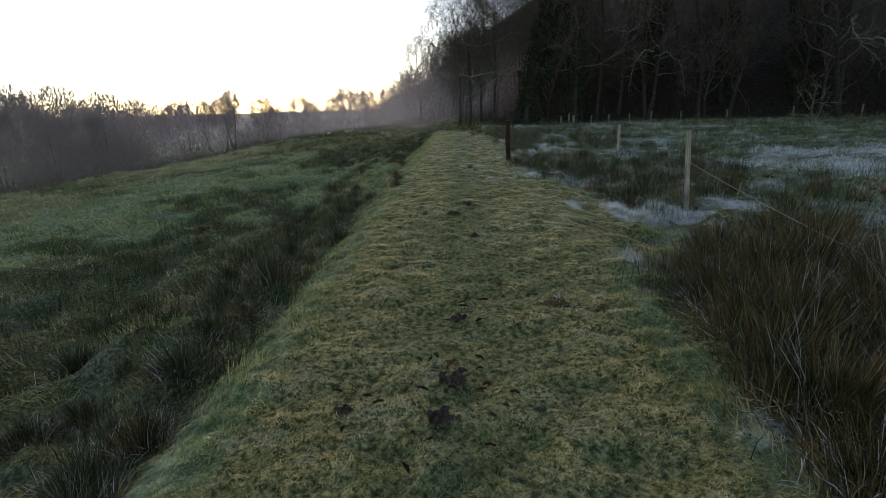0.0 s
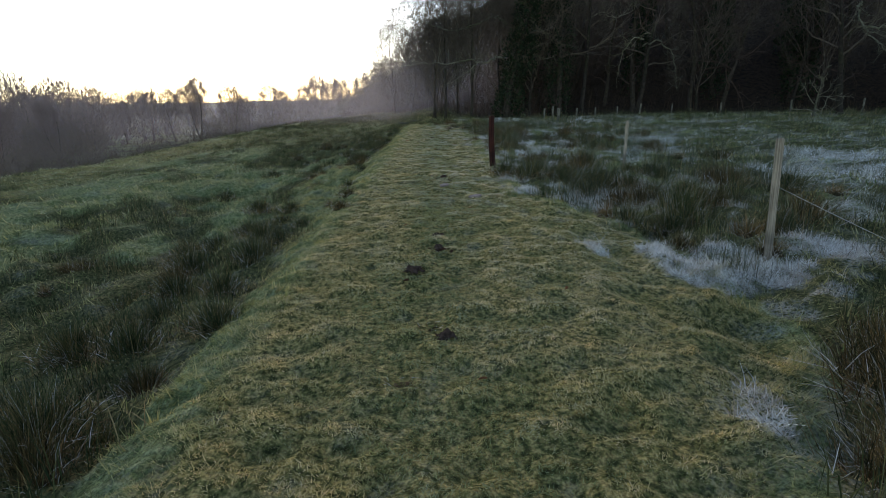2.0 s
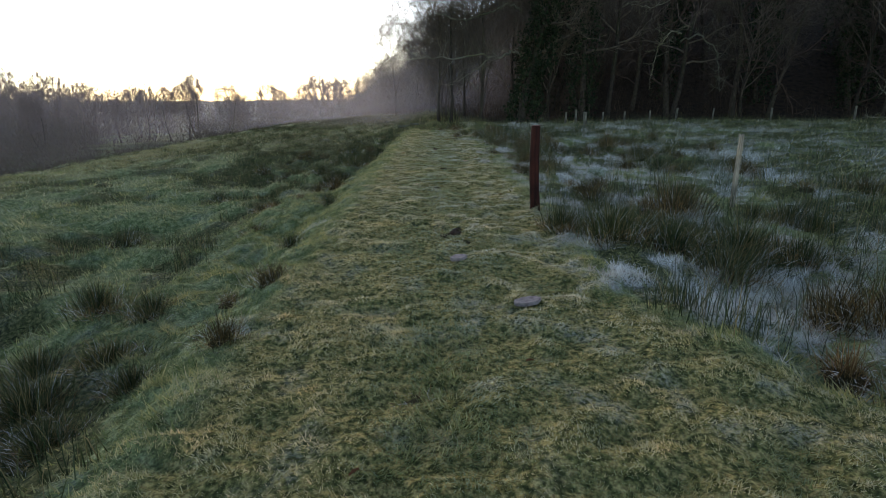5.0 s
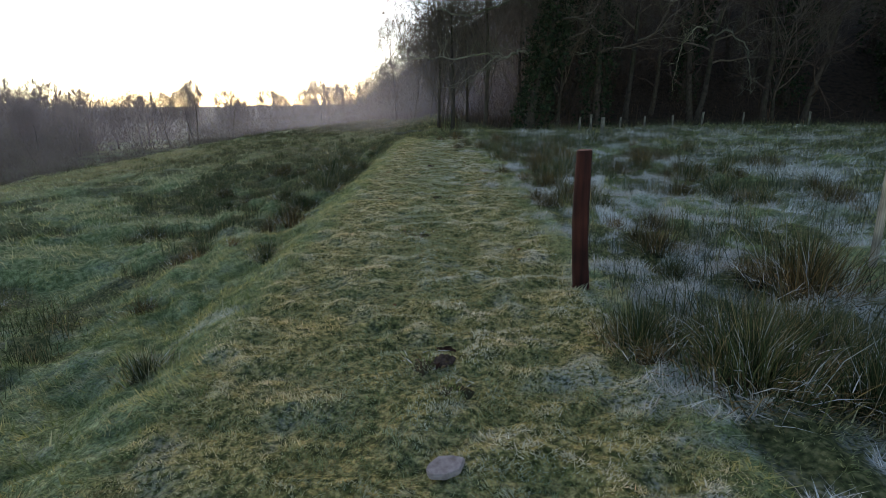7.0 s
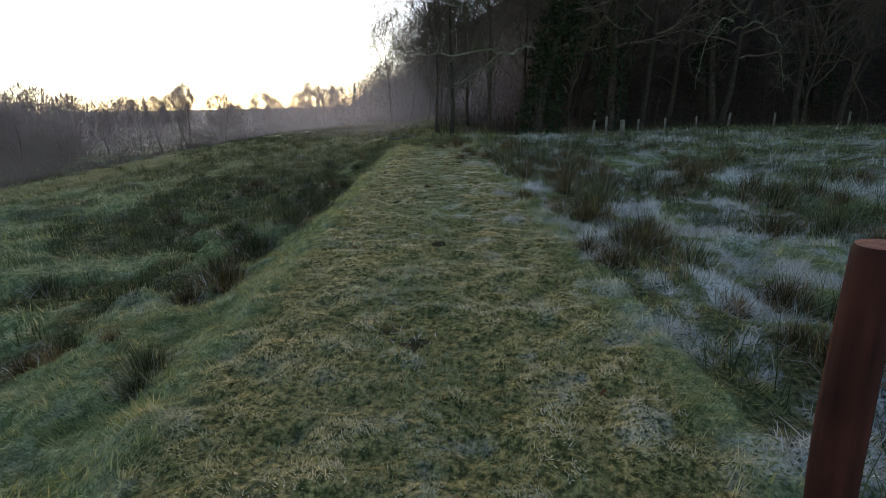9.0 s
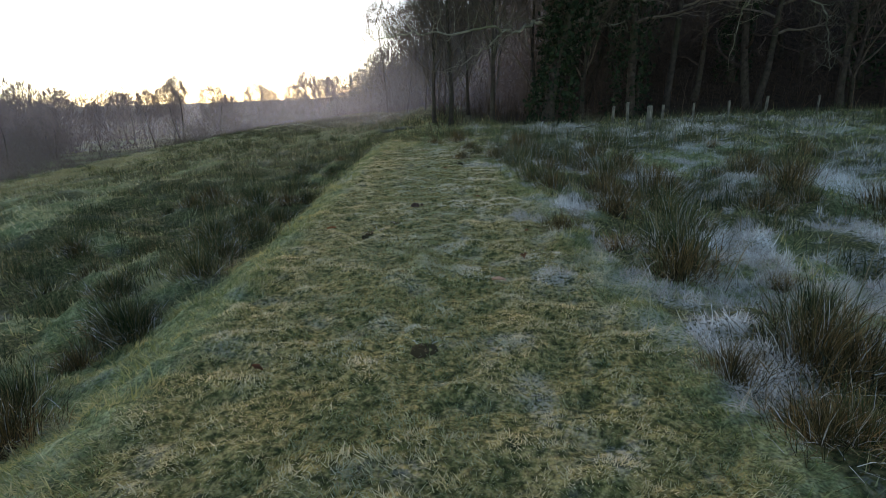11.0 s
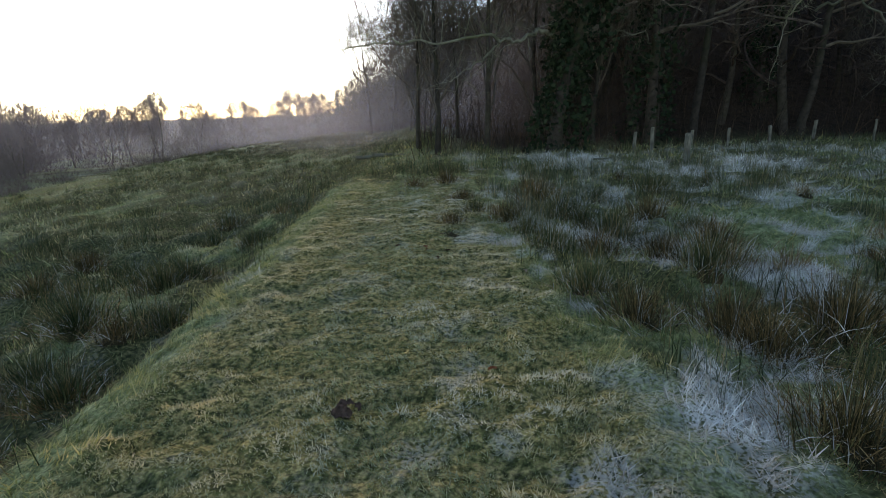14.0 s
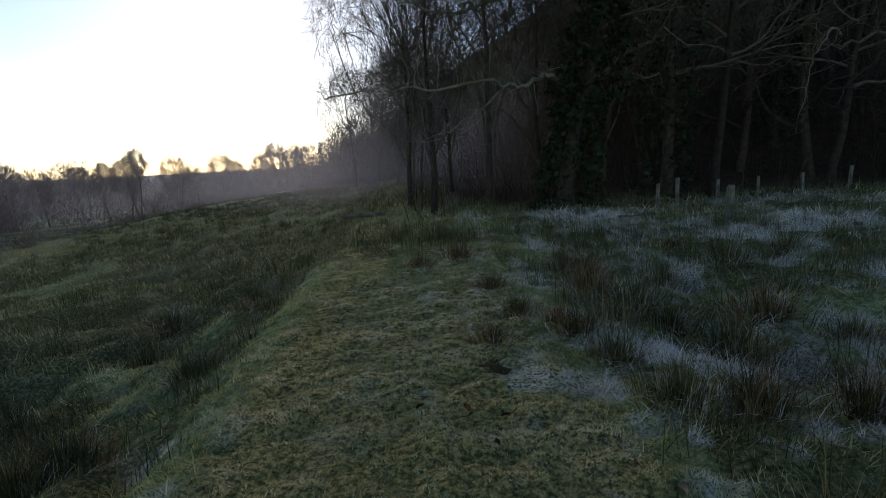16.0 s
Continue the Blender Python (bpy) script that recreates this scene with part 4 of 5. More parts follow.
wood_kinds = []
for k in range(5):
    me, mc, tr, rd = tree_meshes(100 + k, 12 + 1.2 * k, 0.14 + 0.02 * k, 14, 0.15, 3.9, 0.026, 8, 5, 0.08)
    wood_kinds.append((me, mc, None, "bare grey-brown woodland tree on the hillside"))
for k in range(3):
    me, mc, tr, rd = tree_meshes(120 + k, 14, 0.2, 12, 0.3, 3.4, 0.026, 7, 5, 0.05)
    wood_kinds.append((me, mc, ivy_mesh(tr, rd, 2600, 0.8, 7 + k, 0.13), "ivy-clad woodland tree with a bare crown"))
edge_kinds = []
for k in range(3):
    me, mc, tr, rd = dome_tree_meshes(140 + k, 12, 3.4, 1.2 + 0.8 * k, 0.11, (17, 10, 9, 6), 0.0095, M_BARK, M_TWIG_EDGE_HAZE)
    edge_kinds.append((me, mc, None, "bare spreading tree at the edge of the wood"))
hedge_kinds = []
for k in range(5):
    me, mc, tr, rd = dome_tree_meshes(160 + k, 10, 2.1 + 0.25 * (k % 3), 3.4 - 0.6 * (k % 2), 0.2, (12, 9, 9, 6), 0.029, M_BARK, M_TWIG_FAR_HAZE, 1 + k % 2)
    hedge_kinds.append((me, mc, None, "bare round-crowned tree along the stream below the meadow"))


def grow(kinds, spots, group):
    """Builds the first of each kind in place and copies the rest from it."""
    first = {}
    for k, x, y, s, tilt in spots:
        me, mc, ivy, label = kinds[k]
        z = float(height(np.array([x]), np.array([y]))[0]) - 0.15
        m = pose(x, y, z, tilt[0], tilt[1], random.uniform(0, 360))
        if k not in first:
            ob = tree_thing(me, mc, label, ivy)
            tagged(ob, group=group)
            ob.matrix_basis = m
            first[k] = ob
        else:
            ob = copy_thing(first[k], m)
        ob.scale = (s, s, s)


def build_wood():
    spots = []
    cell = 2.8
    for i in range(-14, 24):
        for j in range(0, 20):
            x, y = i * cell + random.uniform(-1.1, 1.1), 35.5 + j * cell + random.uniform(-1.1, 1.1)
            d = float(wood_depth(np.array([x]), np.array([y]))[0])
            if x > 13:
                y -= 0.25 * (x - 13)
                d = float(wood_depth(np.array([x]), np.array([y]))[0])
            if d < 0.8 or d > 26 or x > 44 or (x > 14 and d > 15) or (x < 7 and random.random() < 0.85) or (x < 5.5 and y < 50):
                continue
            if d > 9 and random.random() < min(0.85, 0.3 + (d - 9) * 0.03):
                continue
            k = random.randrange(8) if d < 12 and x > 4.5 else random.randrange(5)
            spots.append((k, x, y, random.uniform(0.75, 1.1), (random.uniform(-4, 6), random.uniform(-6, 3))))
    grow(wood_kinds, spots, "trees of the hillside wood")
    edge = []
    for x, y, s in ((0.95, 36.3, .98), (2.6, 36.8, .95), (0.3, 39.5, .9), (2.0, 43, .8), (0.8, 47, .7), (0.4, 52, .75), (-0.6, 57, .8), (6.5, 37.6, .9), (17, 36.5, .9), (23, 34.5, 1), (29, 33, 1), (-2.5, 64, .9), (-5, 72, 1), (5, 38.5, .9), (9, 38.3, .9)):
        edge.append((random.randrange(3), x, y, s, (random.uniform(0, 5), random.uniform(-8, 0))))
    grow(edge_kinds, edge, "trees at the edge of the wood")


build_wood()


def crown_cloud(x, y, tall, wide, per, fat, lift=0.0):
    """Crowns of twigs too far off to tell apart: short strokes filling rounded heads."""
    n = len(x)
    bx, by = np.repeat(x, per), np.repeat(y, per)
    bt, bw = np.repeat(tall, per), np.repeat(wide, per)
    ground_z = np.repeat(height(x, y), per) + lift
    a, q = rng.uniform(0, 6.283, n * per), rng.uniform(0, 1, n * per) ** 0.4
    hz = rng.uniform(0.02, 1, n * per)
    rad = bw * np.sqrt(np.clip(1 - (hz * 1.5 - 0.5) ** 2, 0.02, 1)) * q
    base = np.stack([bx + rad * np.cos(a), by + rad * np.sin(a), ground_z + hz * bt * 0.9], 1)
    return blades(base, bt * rng.uniform(0.04, 0.12, n * per), bt * fat * rng.uniform(0.6, 1.4, n * per), a + rng.normal(0, 0.7, n * per), np.clip(rng.normal(0.75, 0.4, n * per), 0, 1.6), 0.3, 1)


def build_far_wood():
    """The farther flank of the wood, too far off to tell tree from tree."""
    y = rng.uniform(58, 235, 2600)
    x = 1.4 - 0.31 * np.clip(y - 57, 0, 150) + rng.uniform(0.3, 30, 2600)
    d = wood_depth(x, y)
    keep = (d > 0.3) & (d < 24) & (rng.uniform(0, 1, 2600) < np.where(y < 75, 0.5, 1.0))
    x, y = x[keep][:800], y[keep][:800]
    tall = rng.uniform(3.5, 6.5, len(x)) + 5.5 * ramp(rng.uniform(0, 1, len(x)), 0.7, 1)
    v, t, idx = crown_cloud(x, y, tall, 1.0 + tall * rng.uniform(0.14, 0.24, len(x)), 230, 0.013)
    thing("far_wood", make_mesh("far_wood", v, t, [M_TWIG_EDGE_HAZE]), "bare woodland on the distant flank of the hill", "wood", kind="stuff")


build_far_wood()


def build_scrub():
    """Brambles, hazel rods and fallen twigs at the foot of the wood."""
    x, y = scatter(120000, -48, 40, 24, 170)
    d = wood_depth(x, y)
    keep = (d > -1.2) & (d < 9) & (rng.uniform(0, 1, len(x)) < (np.exp(-np.maximum(d, 0) / 4) + 0.15) * np.where(y > 60, 0.6, 1))
    x, y = x[keep], y[keep]
    n = len(x)
    base = np.stack([x, y, height(x, y) - 0.05], 1)
    tall = (0.5 + 1.5 * fbm(x / 2.2, y / 2.2, 71)) * (1 + 1.1 * ramp(rng.uniform(0, 1, n), 0.75, 1))
    wide = rng.uniform(0.01, 0.026, n) * np.clip(y / 45, 1, 3)
    v, t, idx = blades(base, tall * rng.uniform(0.4, 1.3, n), wide, rng.uniform(0, 6.28, n), rng.uniform(0.1, 1.3, n), 0.9, 2)
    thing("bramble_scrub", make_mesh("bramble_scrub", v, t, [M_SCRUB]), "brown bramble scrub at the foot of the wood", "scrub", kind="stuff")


build_scrub()


def build_understorey():
    """Hazel and thorn between the trees of the wood's edge."""
    x, y = rng.uniform(-3, 17, 1500), rng.uniform(34, 60, 1500)
    d = wood_depth(x, y)
    keep = (d > np.random.default_rng(5).uniform(0.3, 5.0, 1500)) & (d < 12)
    x, y, d = x[keep][:330], y[keep][:330], d[keep][:330]
    tall = rng.uniform(2.0, 5.0, len(x)) * (0.4 + 0.6 * ramp(d, 0.5, 5))
    v, t, idx = crown_cloud(x, y, tall, tall * 0.42, 420, 0.0035)
    thing("understorey", make_mesh("understorey", v, t, [M_TWIG]), "bare brown hazel and thorn undergrowth in the wood", "scrub", kind="stuff")


build_understorey()

# ---- trees that stand out at the foot of the wood ----
def limb_tree(x, y, seed, tall, r0, limbs, label, ivy=0, bark=None):
    """An edge tree with long pale limbs that reach out over the field; limbs are given by their bends."""
    me, mc, tr, rd = tree_meshes(seed, tall, r0, 14, 0.35, 4.2, 0.016, 10, 7, 0.04, bark, M_TWIG_EDGE_HAZE)
    root = tree_thing(me, mc, label, ivy_mesh(tr, rd, ivy, 0.9, seed, 0.11) if ivy else None)
    z = float(height(np.array([x]), np.array([y]))[0]) - 0.1
    root.matrix_basis = pose(x, y, z)
    r = np.random.default_rng(seed)
    for bends, rad in limbs:
        p = np.array(bends, float) - np.array([x, y, z])
        f = np.linspace(0, len(p) - 1, len(p) * 5)
        q = np.stack([np.interp(f, np.arange(len(p)), p[:, k]) for k in range(3)], 1)
        q[1:] += r.normal(0, 0.045, q[1:].shape)
        V, T = [], []
        tube(q, rad * np.linspace(1, 0.22, len(q)), 6, V, T)
        for k in range(4, len(q), 1):
            d = q[k] - q[k - 1] + r.normal(0, 0.12, 3) + np.array([0, 0, 0.05])
            sub = limb(q[k], d, r.uniform(0.5, 1.3), 5, 0.3, 0.1, r)
            tube(sub, rad * 0.2 * np.linspace(1, 0.3, 6) + 0.002, 3, V, T)
            for g in range(1, 6):
                for _ in range(2):
                    tw = limb(sub[g], sub[g] - sub[g - 1] + r.normal(0, 0.2, 3), r.uniform(0.15, 0.45), 3, 0.3, 0.1, r)
                    tube(tw, [0.005, 0.004, 0.003, 0.002], 3, V, T)
        part("limb", make_mesh("limb", np.concatenate(V), np.concatenate(T), [M_BARK_PALE], smooth=True), root, "pale lichen-covered limb")


limb_tree(4.7, 36.0, 411, 13, 0.24, (
    (((4.7, 36, 3.3), (4.0, 35.4, 3.55), (3.3, 35, 3.1), (2.6, 34.8, 3.35), (1.2, 34.5, 3.1), (-0.3, 34.3, 3.2), (-1.6, 34, 2.95)), 0.075),
    (((4.7, 36, 5.4), (3.9, 35.3, 5.75), (3.0, 34.9, 5.3), (1.6, 34.6, 4.9), (0.2, 34.4, 5.2), (-0.9, 34.2, 5.6)), 0.07),
    (((3.0, 35, 3.2), (2.3, 34.6, 2.7), (1.6, 34.3, 2.2), (1.0, 34.1, 2.0)), 0.04)), "ivy-clad edge tree with long pale limbs", 5200)
limb_tree(8.3, 37.2, 412, 13, 0.2, (
    (((8.3, 37.2, 4.6), (7.6, 36.6, 4.5), (7.0, 36.3, 4.95), (6.4, 36, 5.0), (5.9, 35.8, 5.5)), 0.07),
    (((8.3, 37.2, 3.0), (7.6, 36.4, 3.5), (6.9, 36.0, 3.4), (6.3, 35.8, 3.7)), 0.035)), "edge tree with a crooked pale limb", 2200)
limb_tree(9.7, 37.0, 413, 14, 0.15, ((((9.7, 37, 5.6), (10.4, 36.5, 6.0), (11.3, 36.3, 5.6), (12.3, 36, 5.9)), 0.05),), "slender twin-stemmed mossy edge tree", 0)
limb_tree(13.2, 36.6, 414, 11, 0.16, (
    (((13.2, 36.6, 4.0), (13.8, 35.9, 4.3), (14.6, 35.6, 3.6), (14.9, 35.4, 2.4), (15.0, 35.3, 1.4)), 0.05),
    (((13.2, 36.6, 4.4), (12.4, 35.9, 4.5), (11.7, 35.7, 3.7), (11.5, 35.6, 2.6)), 0.045)), "edge tree with drooping pale branches", 0)
limb_tree(22.5, 31.5, 415, 11, 0.17, (
    (((22.5, 31.5, 5.6), (21.7, 30.7, 5.2), (22.0, 30.4, 4.2), (22.9, 30.2, 3.4), (23.4, 30.0, 2.6)), 0.06),
    (((22.5, 31.5, 4.4), (23.6, 30.8, 4.3), (24.3, 30.6, 3.4), (25.2, 30.4, 3.2)), 0.06)), "edge tree with twisted pale branches", 0)


def dead_crown(x, y, size, tilt, seed, label):
    """A fallen, silvered crown of branches lying on the field's edge."""
    me, mc, tr, rd = tree_meshes(seed, 3.4, 0.09, 10, 0.1, 1.9, 0.014, 7, 5, 0.2, M_BARK_PALE, M_BARK_PALE, 0.05)
    root = new("fallen_branch")
    tagged(root, label, "branch")
    root.matrix_basis = pose(x, y, float(height(np.array([x]), np.array([y]))[0]) + 0.05, tilt[0], tilt[1], tilt[2])
    root.scale = (size, size, size)
    part("stem", me, root)
    part("crown", mc, root)


dead_crown(19.3, 29.0, 0.85, (25, -12, 20), 501, "fallen silvery crown of bare branches at the wood's edge")
dead_crown(5.2, 32.9, 0.32, (78, 10, 40), 502, "low heap of frosted dead branches on the grass")
dead_crown(8.6, 30.2, 0.36, (80, -15, 110), 503, "low heap of frosted dead branches on the grass")
dead_crown(9.6, 29.6, 0.3, (75, -15, 200), 504, "low heap of frosted dead branches on the grass")


def log(x, y, length, r, turn):
    V, T = [], []
    rr = np.random.default_rng(int(x * 10 + 500))
    p = limb((-length / 2, 0, r * 0.7), (1, 0, 0.01), length, 7, 0.04, 0, rr)
    tube(p, r * np.linspace(1, 0.7, 8), 9, V, T)
    n = len(V[0])
    V.append(np.array([p[0], p[-1]]))
    T.append(np.array([(s, (s + 1) % 9, n) for s in range(9)] + [(63 + s, 63 + (s + 1) % 9, n + 1) for s in range(9)]))
    me = make_mesh("fallen_log", np.concatenate(V), np.concatenate(T), [M_BARK_PALE], smooth=True)
    thing("fallen_log", me, "frosted fallen log at the foot of the wood", "log", place=pose(x, y, float(height(np.array([x]), np.array([y]))[0]), 0, 0, turn))


log(-0.6, 38.0, 1.6, 0.07, 8)
log(-1.4, 40.2, 1.8, 0.08, -6)
log(9.1, 34.3, 1.3, 0.06, 12)

# ---- the stream side and the valley ----
def build_hedge_trees():
    spots = []
    # the row that stands against the sky: place and height of the top
    for k, x, y, top in ((0, -71.5, 150, 4.2), (3, -64.4, 150, 7.0), (2, -67.5, 152, 4.6), (1, -55.4, 150, 5.0), (4, -53, 156, 2.6), (2, -44.6, 150, 4.6), (0, -42.0, 152, 3.0), (1, -33.9, 150, 5.0), (3, -30.9, 150, 6.8), (4, -28.3, 152, 6.2), (1, -25.2, 153, 6.0),
                         (2, -97, 182, 4.0), (0, -88, 170, 3.4), (4, -79, 140, 1.6)):
        z = float(height(np.array([x]), np.array([y]))[0])
        spots.append((k, x, y, (top - z) / 10.0, (random.uniform(-4, 4), random.uniform(-4, 4))))
    # lower, nearer trees down the bank
    for x, y, s in ((-83, 112, 1.25), (-77, 109, 1.15), (-70, 112, 1.05), (-66, 96, 1.0), (-74, 92, 1.2), (-60, 76, 1.0), (-52, 66, .95), (-56, 62, 1.05)):
        spots.append((random.randrange(5), x, y, s, (random.uniform(-6, 6), random.uniform(-6, 6))))
    grow(hedge_kinds, spots, "trees along the stream")


build_hedge_trees()


def build_hedge():
    """Scrubby bare hedge on the bank where the meadow drops to the stream, and thickets behind it."""
    y = rng.uniform(8, 185, 560)
    x = np.where(y < 75, -25 - 0.06 * y, -29.5 + 0.08 * (y - 75)) - np.abs(rng.normal(0, 3.0, 560))
    tall = np.clip(np.where(y < 80, -1.9 - 0.028 * y, -3.6) + rng.normal(0, 0.8, 560) - height(x, y), 1.4, 5.5)
    y2 = rng.uniform(45, 135, 420)
    x2 = -0.64 * y2 - rng.uniform(-3, 16, 420)
    tall2 = rng.uniform(2.5, 4.5, 420) + ramp(y2, 65, 125) * rng.uniform(1, 6, 420)
    y3 = rng.uniform(128, 172, 170)
    x3 = rng.uniform(-62, -28, 170)
    tall3 = rng.uniform(4.0, 9.0, 170)
    x, y, tall = np.concatenate([x, x2, x3]), np.concatenate([y, y2, y3]), np.concatenate([tall, tall2, tall3])
    v, t, idx = crown_cloud(x, y, tall, tall * np.where(tall > 4.4, 0.42, 0.6), 260, 0.0125)
    thing("stream_hedge", make_mesh("stream_hedge", v, t, [M_TWIG_SCRUB]), "bare brown hedge scrub and thickets along the stream bank", "hedge", kind="stuff")


build_hedge()


def build_ridge_trees():
    """Woods on the far valley side, in belts with pale fields between."""
    spots = []
    # belts: from, to, count, heights
    for (x0, y0), (x1, y1), n, lo, hi, deep in (((-128, 126), (-80, 118), 56, 14, 18, 6), ((-82, 122), (-68, 128), 20, 12, 14.5, 5), ((-170, 190), (-128, 205), 60, 13, 18, 10), ((-128, 214), (-60, 235), 60, 10, 14, 6),
                                              ((-70, 222), (-20, 250), 60, 10, 14, 8), ((-190, 320), (-20, 345), 110, 13, 17, 12), ((-330, 240), (-190, 300), 90, 14, 22, 20)):
        f = rng.uniform(0, 1, n)
        spots.append(np.stack([x0 + (x1 - x0) * f + rng.normal(0, 1.5, n), y0 + (y1 - y0) * f + rng.normal(0, deep, n), rng.uniform(lo, hi, n)], 1))
    spots = np.concatenate(spots)
    spots = spots[wood_depth(spots[:, 0], spots[:, 1]) < 0]
    x, y, tall = spots.T
    v, t, idx = crown_cloud(x, y, tall, tall * rng.uniform(0.24, 0.36, len(x)), 330, 0.013)
    thing("valley_woods", make_mesh("valley_woods", v, t, [M_TWIG_FAR_HAZE]), "leafless woods across the misty valley", "wood", kind="stuff")


build_ridge_trees()


def conifer(x, y, tall, wide):
    V, T = [], []
    n = 900
    r = np.random.default_rng(int(abs(x) * 10))
    h = r.uniform(0.06, 1, n) ** 0.8
    a = r.uniform(0, 6.28, n)
    q = wide * (1 - h) * np.sqrt(r.uniform(0.1, 1, n)) + 0.05
    base = np.stack([q * np.cos(a) * 0.4, q * np.sin(a) * 0.4, h * tall], 1)
    v, t, idx = blades(base, q * 0.75 + 0.4, np.full(n, tall * 0.035), a, r.uniform(1.3, 1.9, n), 0.2, 2)
    root = new("conifer")
    tagged(root, "dark evergreen conifer standing in the valley", "tree")
    z = float(height(np.array([x]), np.array([y]))[0])
    root.matrix_basis = pose(x, y, z)
    tube(np.array([[0, 0, -0.5], [0, 0, tall * 0.5], [0, 0, tall]]), [tall * 0.025, tall * 0.015, 0.02], 7, V, T)
    part("trunk", make_mesh("trunk", np.concatenate(V), np.concatenate(T), [M_BARK]), root)
    part("foliage", make_mesh("foliage", v, t, [M_NEEDLE]), root)


conifer(-112, 220, 18, 5.0)
for x, y, h in ((-31, 168, 9), (-22, 156, 10)):
    conifer(x, y, h, 2.6)

# ---- sheets standing in for mist over the stream and haze before the wood ----
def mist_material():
    """Lavender stand-in for mist: mostly clear, scattering a little of the sky's light."""
    m, nt, b = material("mist_sheet_film")
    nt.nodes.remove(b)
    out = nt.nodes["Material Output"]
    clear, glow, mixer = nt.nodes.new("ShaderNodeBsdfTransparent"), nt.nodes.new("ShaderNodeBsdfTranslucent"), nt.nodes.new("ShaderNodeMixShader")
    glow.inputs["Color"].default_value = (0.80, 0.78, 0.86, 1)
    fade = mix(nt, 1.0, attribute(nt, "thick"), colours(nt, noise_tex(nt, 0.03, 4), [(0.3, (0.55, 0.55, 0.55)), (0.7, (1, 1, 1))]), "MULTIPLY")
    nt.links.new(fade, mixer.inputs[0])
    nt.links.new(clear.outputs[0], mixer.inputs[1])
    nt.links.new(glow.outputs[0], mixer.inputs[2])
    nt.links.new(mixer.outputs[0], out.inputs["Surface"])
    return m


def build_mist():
    """Shallow sheets standing in for mist along the valley, one behind another."""
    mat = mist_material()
    # The nearer sheets put haze in front of the wooded hill.
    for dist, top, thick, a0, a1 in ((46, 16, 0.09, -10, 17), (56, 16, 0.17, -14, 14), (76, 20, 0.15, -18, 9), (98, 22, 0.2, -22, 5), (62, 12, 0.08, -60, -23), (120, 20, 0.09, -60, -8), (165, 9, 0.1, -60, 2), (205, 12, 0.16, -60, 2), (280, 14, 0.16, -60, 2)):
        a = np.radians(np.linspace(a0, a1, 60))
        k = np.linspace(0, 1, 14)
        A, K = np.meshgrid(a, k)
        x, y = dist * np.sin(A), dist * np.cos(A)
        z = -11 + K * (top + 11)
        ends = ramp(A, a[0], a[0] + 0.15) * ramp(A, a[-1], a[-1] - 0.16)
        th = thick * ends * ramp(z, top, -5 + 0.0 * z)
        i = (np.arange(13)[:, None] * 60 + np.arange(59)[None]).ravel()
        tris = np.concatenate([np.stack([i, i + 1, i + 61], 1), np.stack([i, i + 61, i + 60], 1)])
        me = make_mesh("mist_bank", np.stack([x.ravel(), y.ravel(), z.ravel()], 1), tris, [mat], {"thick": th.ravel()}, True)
        ob = thing("mist_bank", me, "translucent lavender sheet standing in for mist and haze", "mist", kind="stuff")
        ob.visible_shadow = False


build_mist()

# ---- small things on the path ----
def leaf(x, y, size, mat, label):
    bm = bmesh.new()
    n = 9
    spine = []
    rr = random.Random(int(x * 100 + y * 7))
    for k in range(n):
        f = k / (n - 1)
        w = 0.42 * math.sin(math.pi * min(0.97, 0.06 + f * 0.94)) * (1 + 0.25 * math.sin(f * 16))
        c = 0.25 * math.sin(f * 3) * rr.uniform(0.7, 1.2)
        spine.append([bm.verts.new((f - 0.5, s * w * 0.5, c * 0.3 + abs(s) * 0.16)) for s in (-1, -0.5, 0, 0.5, 1)])
    for a, b in zip(spine, spine[1:]):
        for s in range(4):
            bm.faces.new((a[s], a[s + 1], b[s + 1], b[s]))
    bmesh.ops.solidify(bm, geom=list(bm.faces), thickness=0.012)
    me = bpy.data.meshes.new("dead_leaf")
    bm.to_mesh(me)
    me.materials.append(mat)
    z = float(height(np.array([x]), np.array([y]))[0]) + 0.03
    thing("dead_leaf", me, label, "leaf", "dead leaves on the path", place=pose(x, y, z, rr.uniform(-15, 15), rr.uniform(-15, 15), rr.uniform(0, 360)) @ Matrix.Scale(size, 4))


for x, y, s in ((.286, 1.88, .11), (.45, 1.62, .06), (1.2, 18.76, .12), (.62, 23.9, .11), (1.0, 21.2, .07), (.05, 8.3, .05), (1.5, 6.0, .06), (-.55, 19.9, .09), (.2, 12.9, .06), (1.3, 14.4, .06), (-.4, 17.2, .07), (.9, 9.2, .05), (.7, 4.6, .05), (1.35, 19.6, .08)):
    leaf(x, y, s, M_LEAF, "curled brown dead leaf lying on the turf")
for x, y, s in ((.36, 1.35, .06), (1.5, 23.0, .09), (.95, 18.3, .1)):
    leaf(x, y, s, M_LEAFPALE, "pale frosted dead leaf lying on the turf")


for cx, cy, n, reach in ((.3, 1.75, 11, .16), (.25, 1.35, 9, .15), (-.3, 1.45, 5, .1), (.33, 2.7, 5, .14), (.47, 7.23, 5, .1), (.23, 6.56, 5, .1), (.55, 12.1, 4, .1), (.6, 23.6, 4, .15)):
    for _ in range(n):
        leaf(cx + random.gauss(0, reach), cy + random.gauss(0, reach * 1.3), random.uniform(.04, .075), M_LEAFDARK, "small dark brown leaf scrap in the trodden turf")


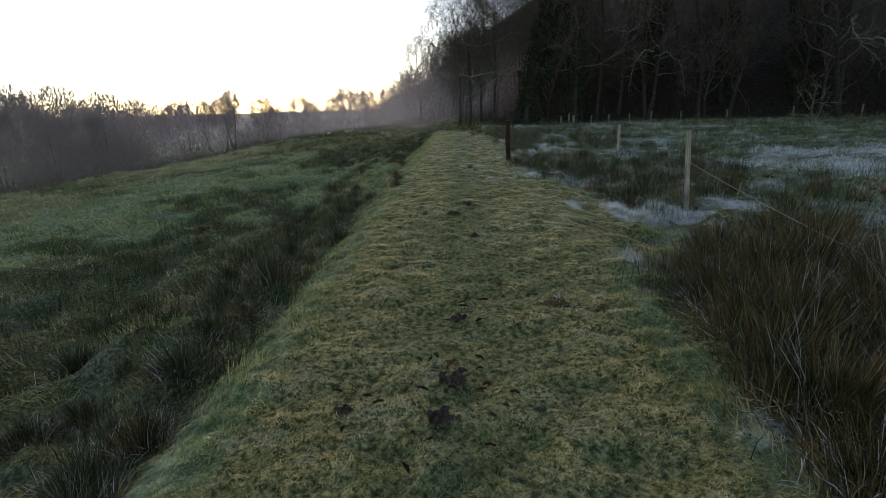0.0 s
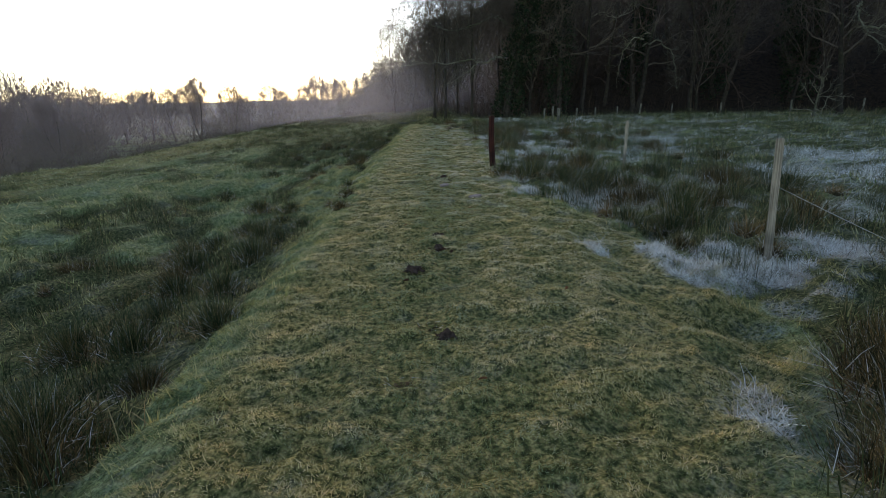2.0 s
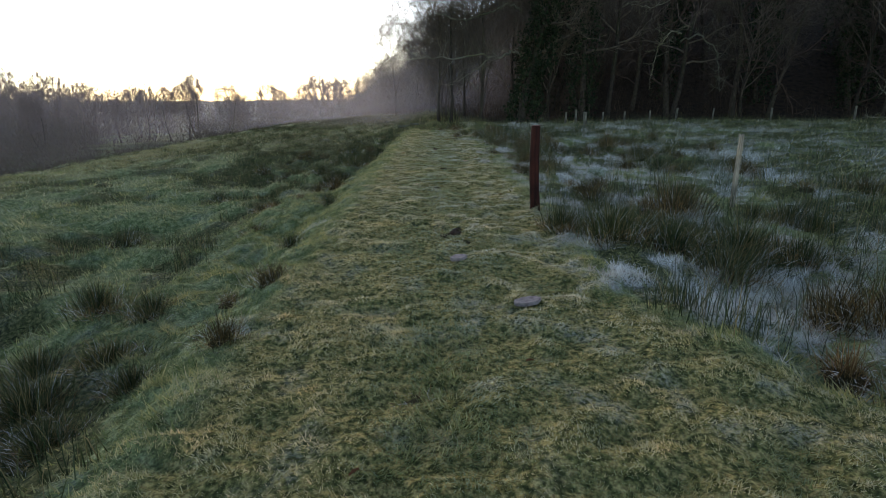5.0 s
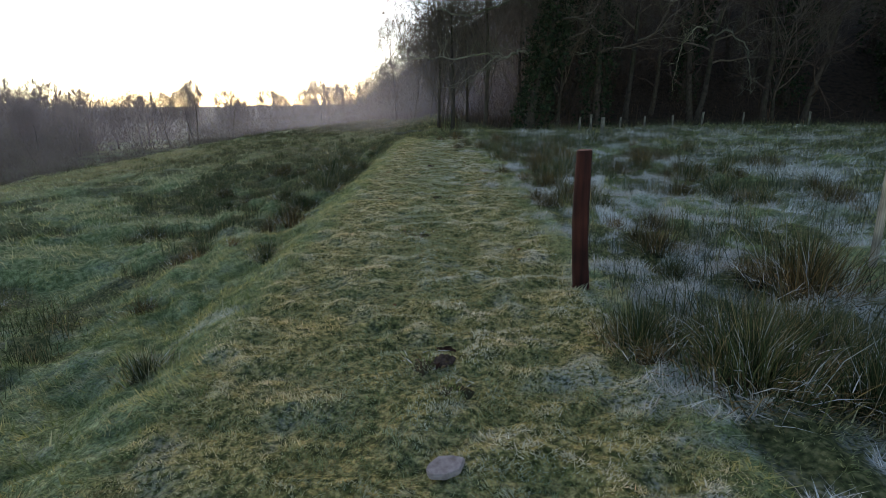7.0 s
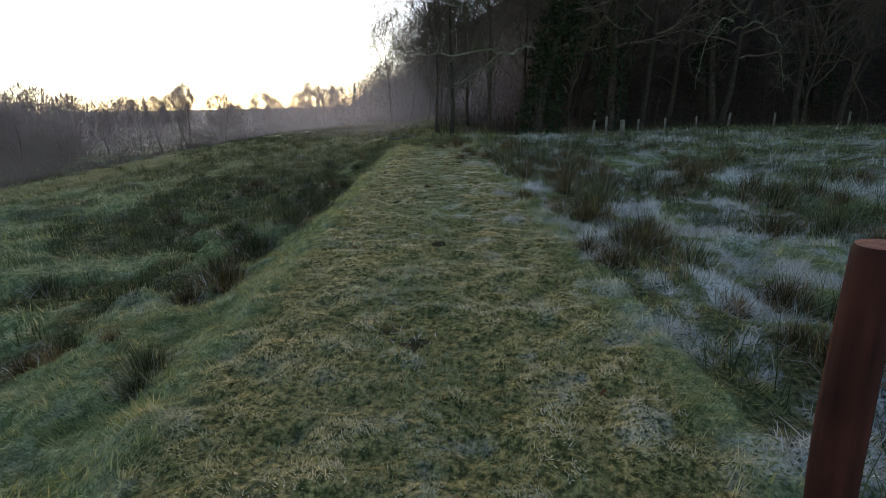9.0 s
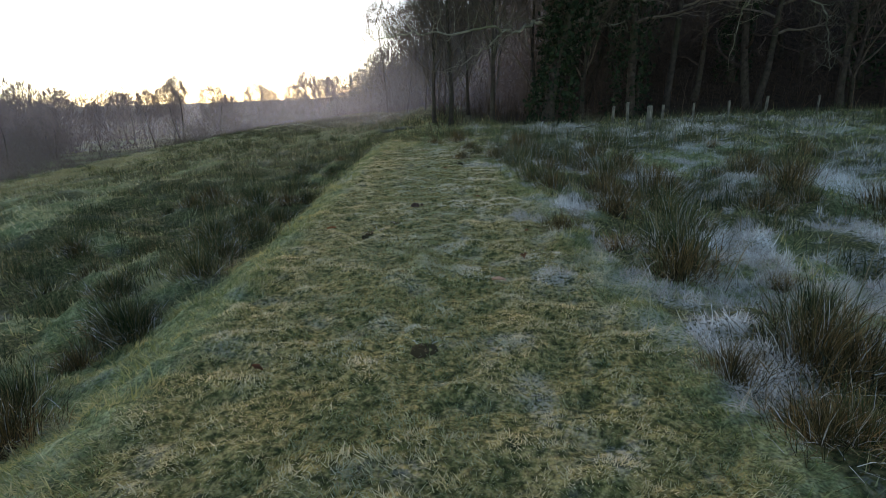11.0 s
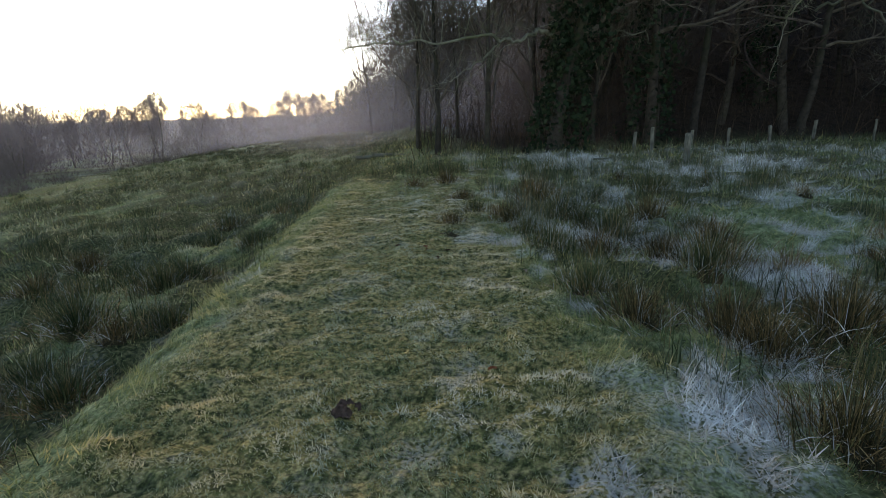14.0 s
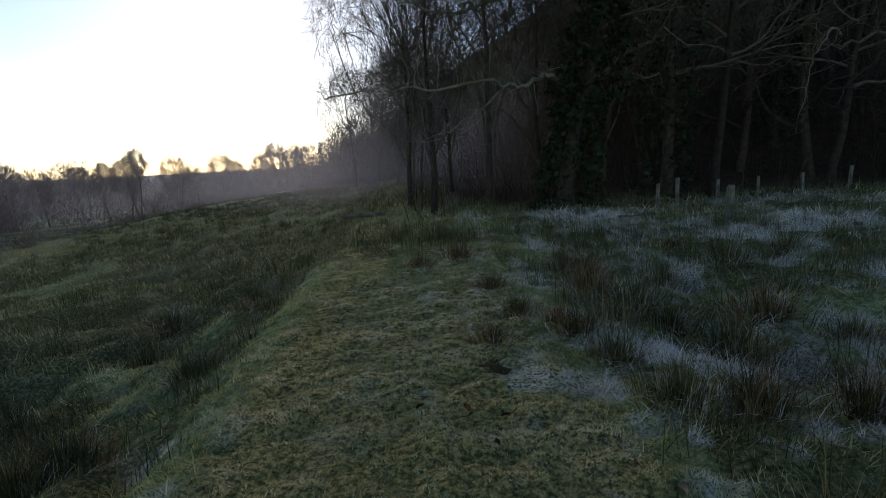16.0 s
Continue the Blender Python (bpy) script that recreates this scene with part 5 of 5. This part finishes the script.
def flat_stone(x, y, size, turn):
    """A thin broken slab pressed into the turf."""
    rr = random.Random(int(x * 100))
    bm = bmesh.new()
    ring = [bm.verts.new((size * 0.5 * math.cos(a) * rr.uniform(0.85, 1.1), size * 0.33 * math.sin(a) * rr.uniform(0.8, 1.1), 0)) for a in (0.2, 0.9, 1.7, 2.5, 3.1, 3.7, 4.5, 5.4)]
    face = bm.faces.new(ring)
    out = bmesh.ops.extrude_face_region(bm, geom=[face])
    bmesh.ops.translate(bm, vec=(0, 0, 0.03), verts=[g for g in out["geom"] if isinstance(g, bmesh.types.BMVert)])
    bmesh.ops.recalc_face_normals(bm, faces=bm.faces)
    bmesh.ops.bevel(bm, geom=list(bm.edges), offset=0.005, segments=2, affect="EDGES")
    me = bpy.data.meshes.new("flat_stone")
    bm.to_mesh(me)
    me.materials.append(M_STONE)
    z = float(height(np.array([x]), np.array([y]))[0]) - 0.004
    thing("flat_stone", me, "flat pinkish-grey stone pressed into the turf", "stone", place=pose(x, y, z, 4, -5, turn))


flat_stone(.56, 11.2, .17, 15)
flat_stone(1.03, 10.12, .21, 5)


def soil(x, y, r):
    """Trodden bare earth, one lumpy crust."""
    bm = bmesh.new()
    rr = random.Random(int(x * 91 + y * 13))
    bmesh.ops.create_grid(bm, x_segments=26, y_segments=26, size=r)
    sx, sy = rr.uniform(0, 50), rr.uniform(0, 50)
    drop = []
    for v in bm.verts:
        q = v.co.length / r + 0.9 * noise.noise(Vector((v.co.x * 16 + sx, v.co.y * 16 + sy, 0)))
        v.co.z = 0.045 * (1 - q) + 0.025 * noise.noise(Vector((v.co.x * 40 + sx, v.co.y * 40, 3)))
        if q > 0.85:
            drop.append(v)
    bmesh.ops.delete(bm, geom=drop, context="VERTS")
    me = bpy.data.meshes.new("soil_patch")
    bm.to_mesh(me)
    me.materials.append(M_SOIL)
    z = float(height(np.array([x]), np.array([y]))[0]) + 0.001
    thing("soil_patch", me, "patch of dark trodden soil in the turf", "soil", "bare soil patches on the path", place=pose(x, y, z))


for x, y, r in ((.468, 7.23, .1), (.23, 6.56, .11), (.3, 1.75, .1), (.25, 1.35, .09), (-.3, 1.45, .06), (.33, 2.7, .08), (.55, 12.1, .08), (.45, 7.8, .08), (2.35, 3.3, .08), (.25, 20.9, .08), (.5, 5.2, .08)):
    soil(x, y, r)
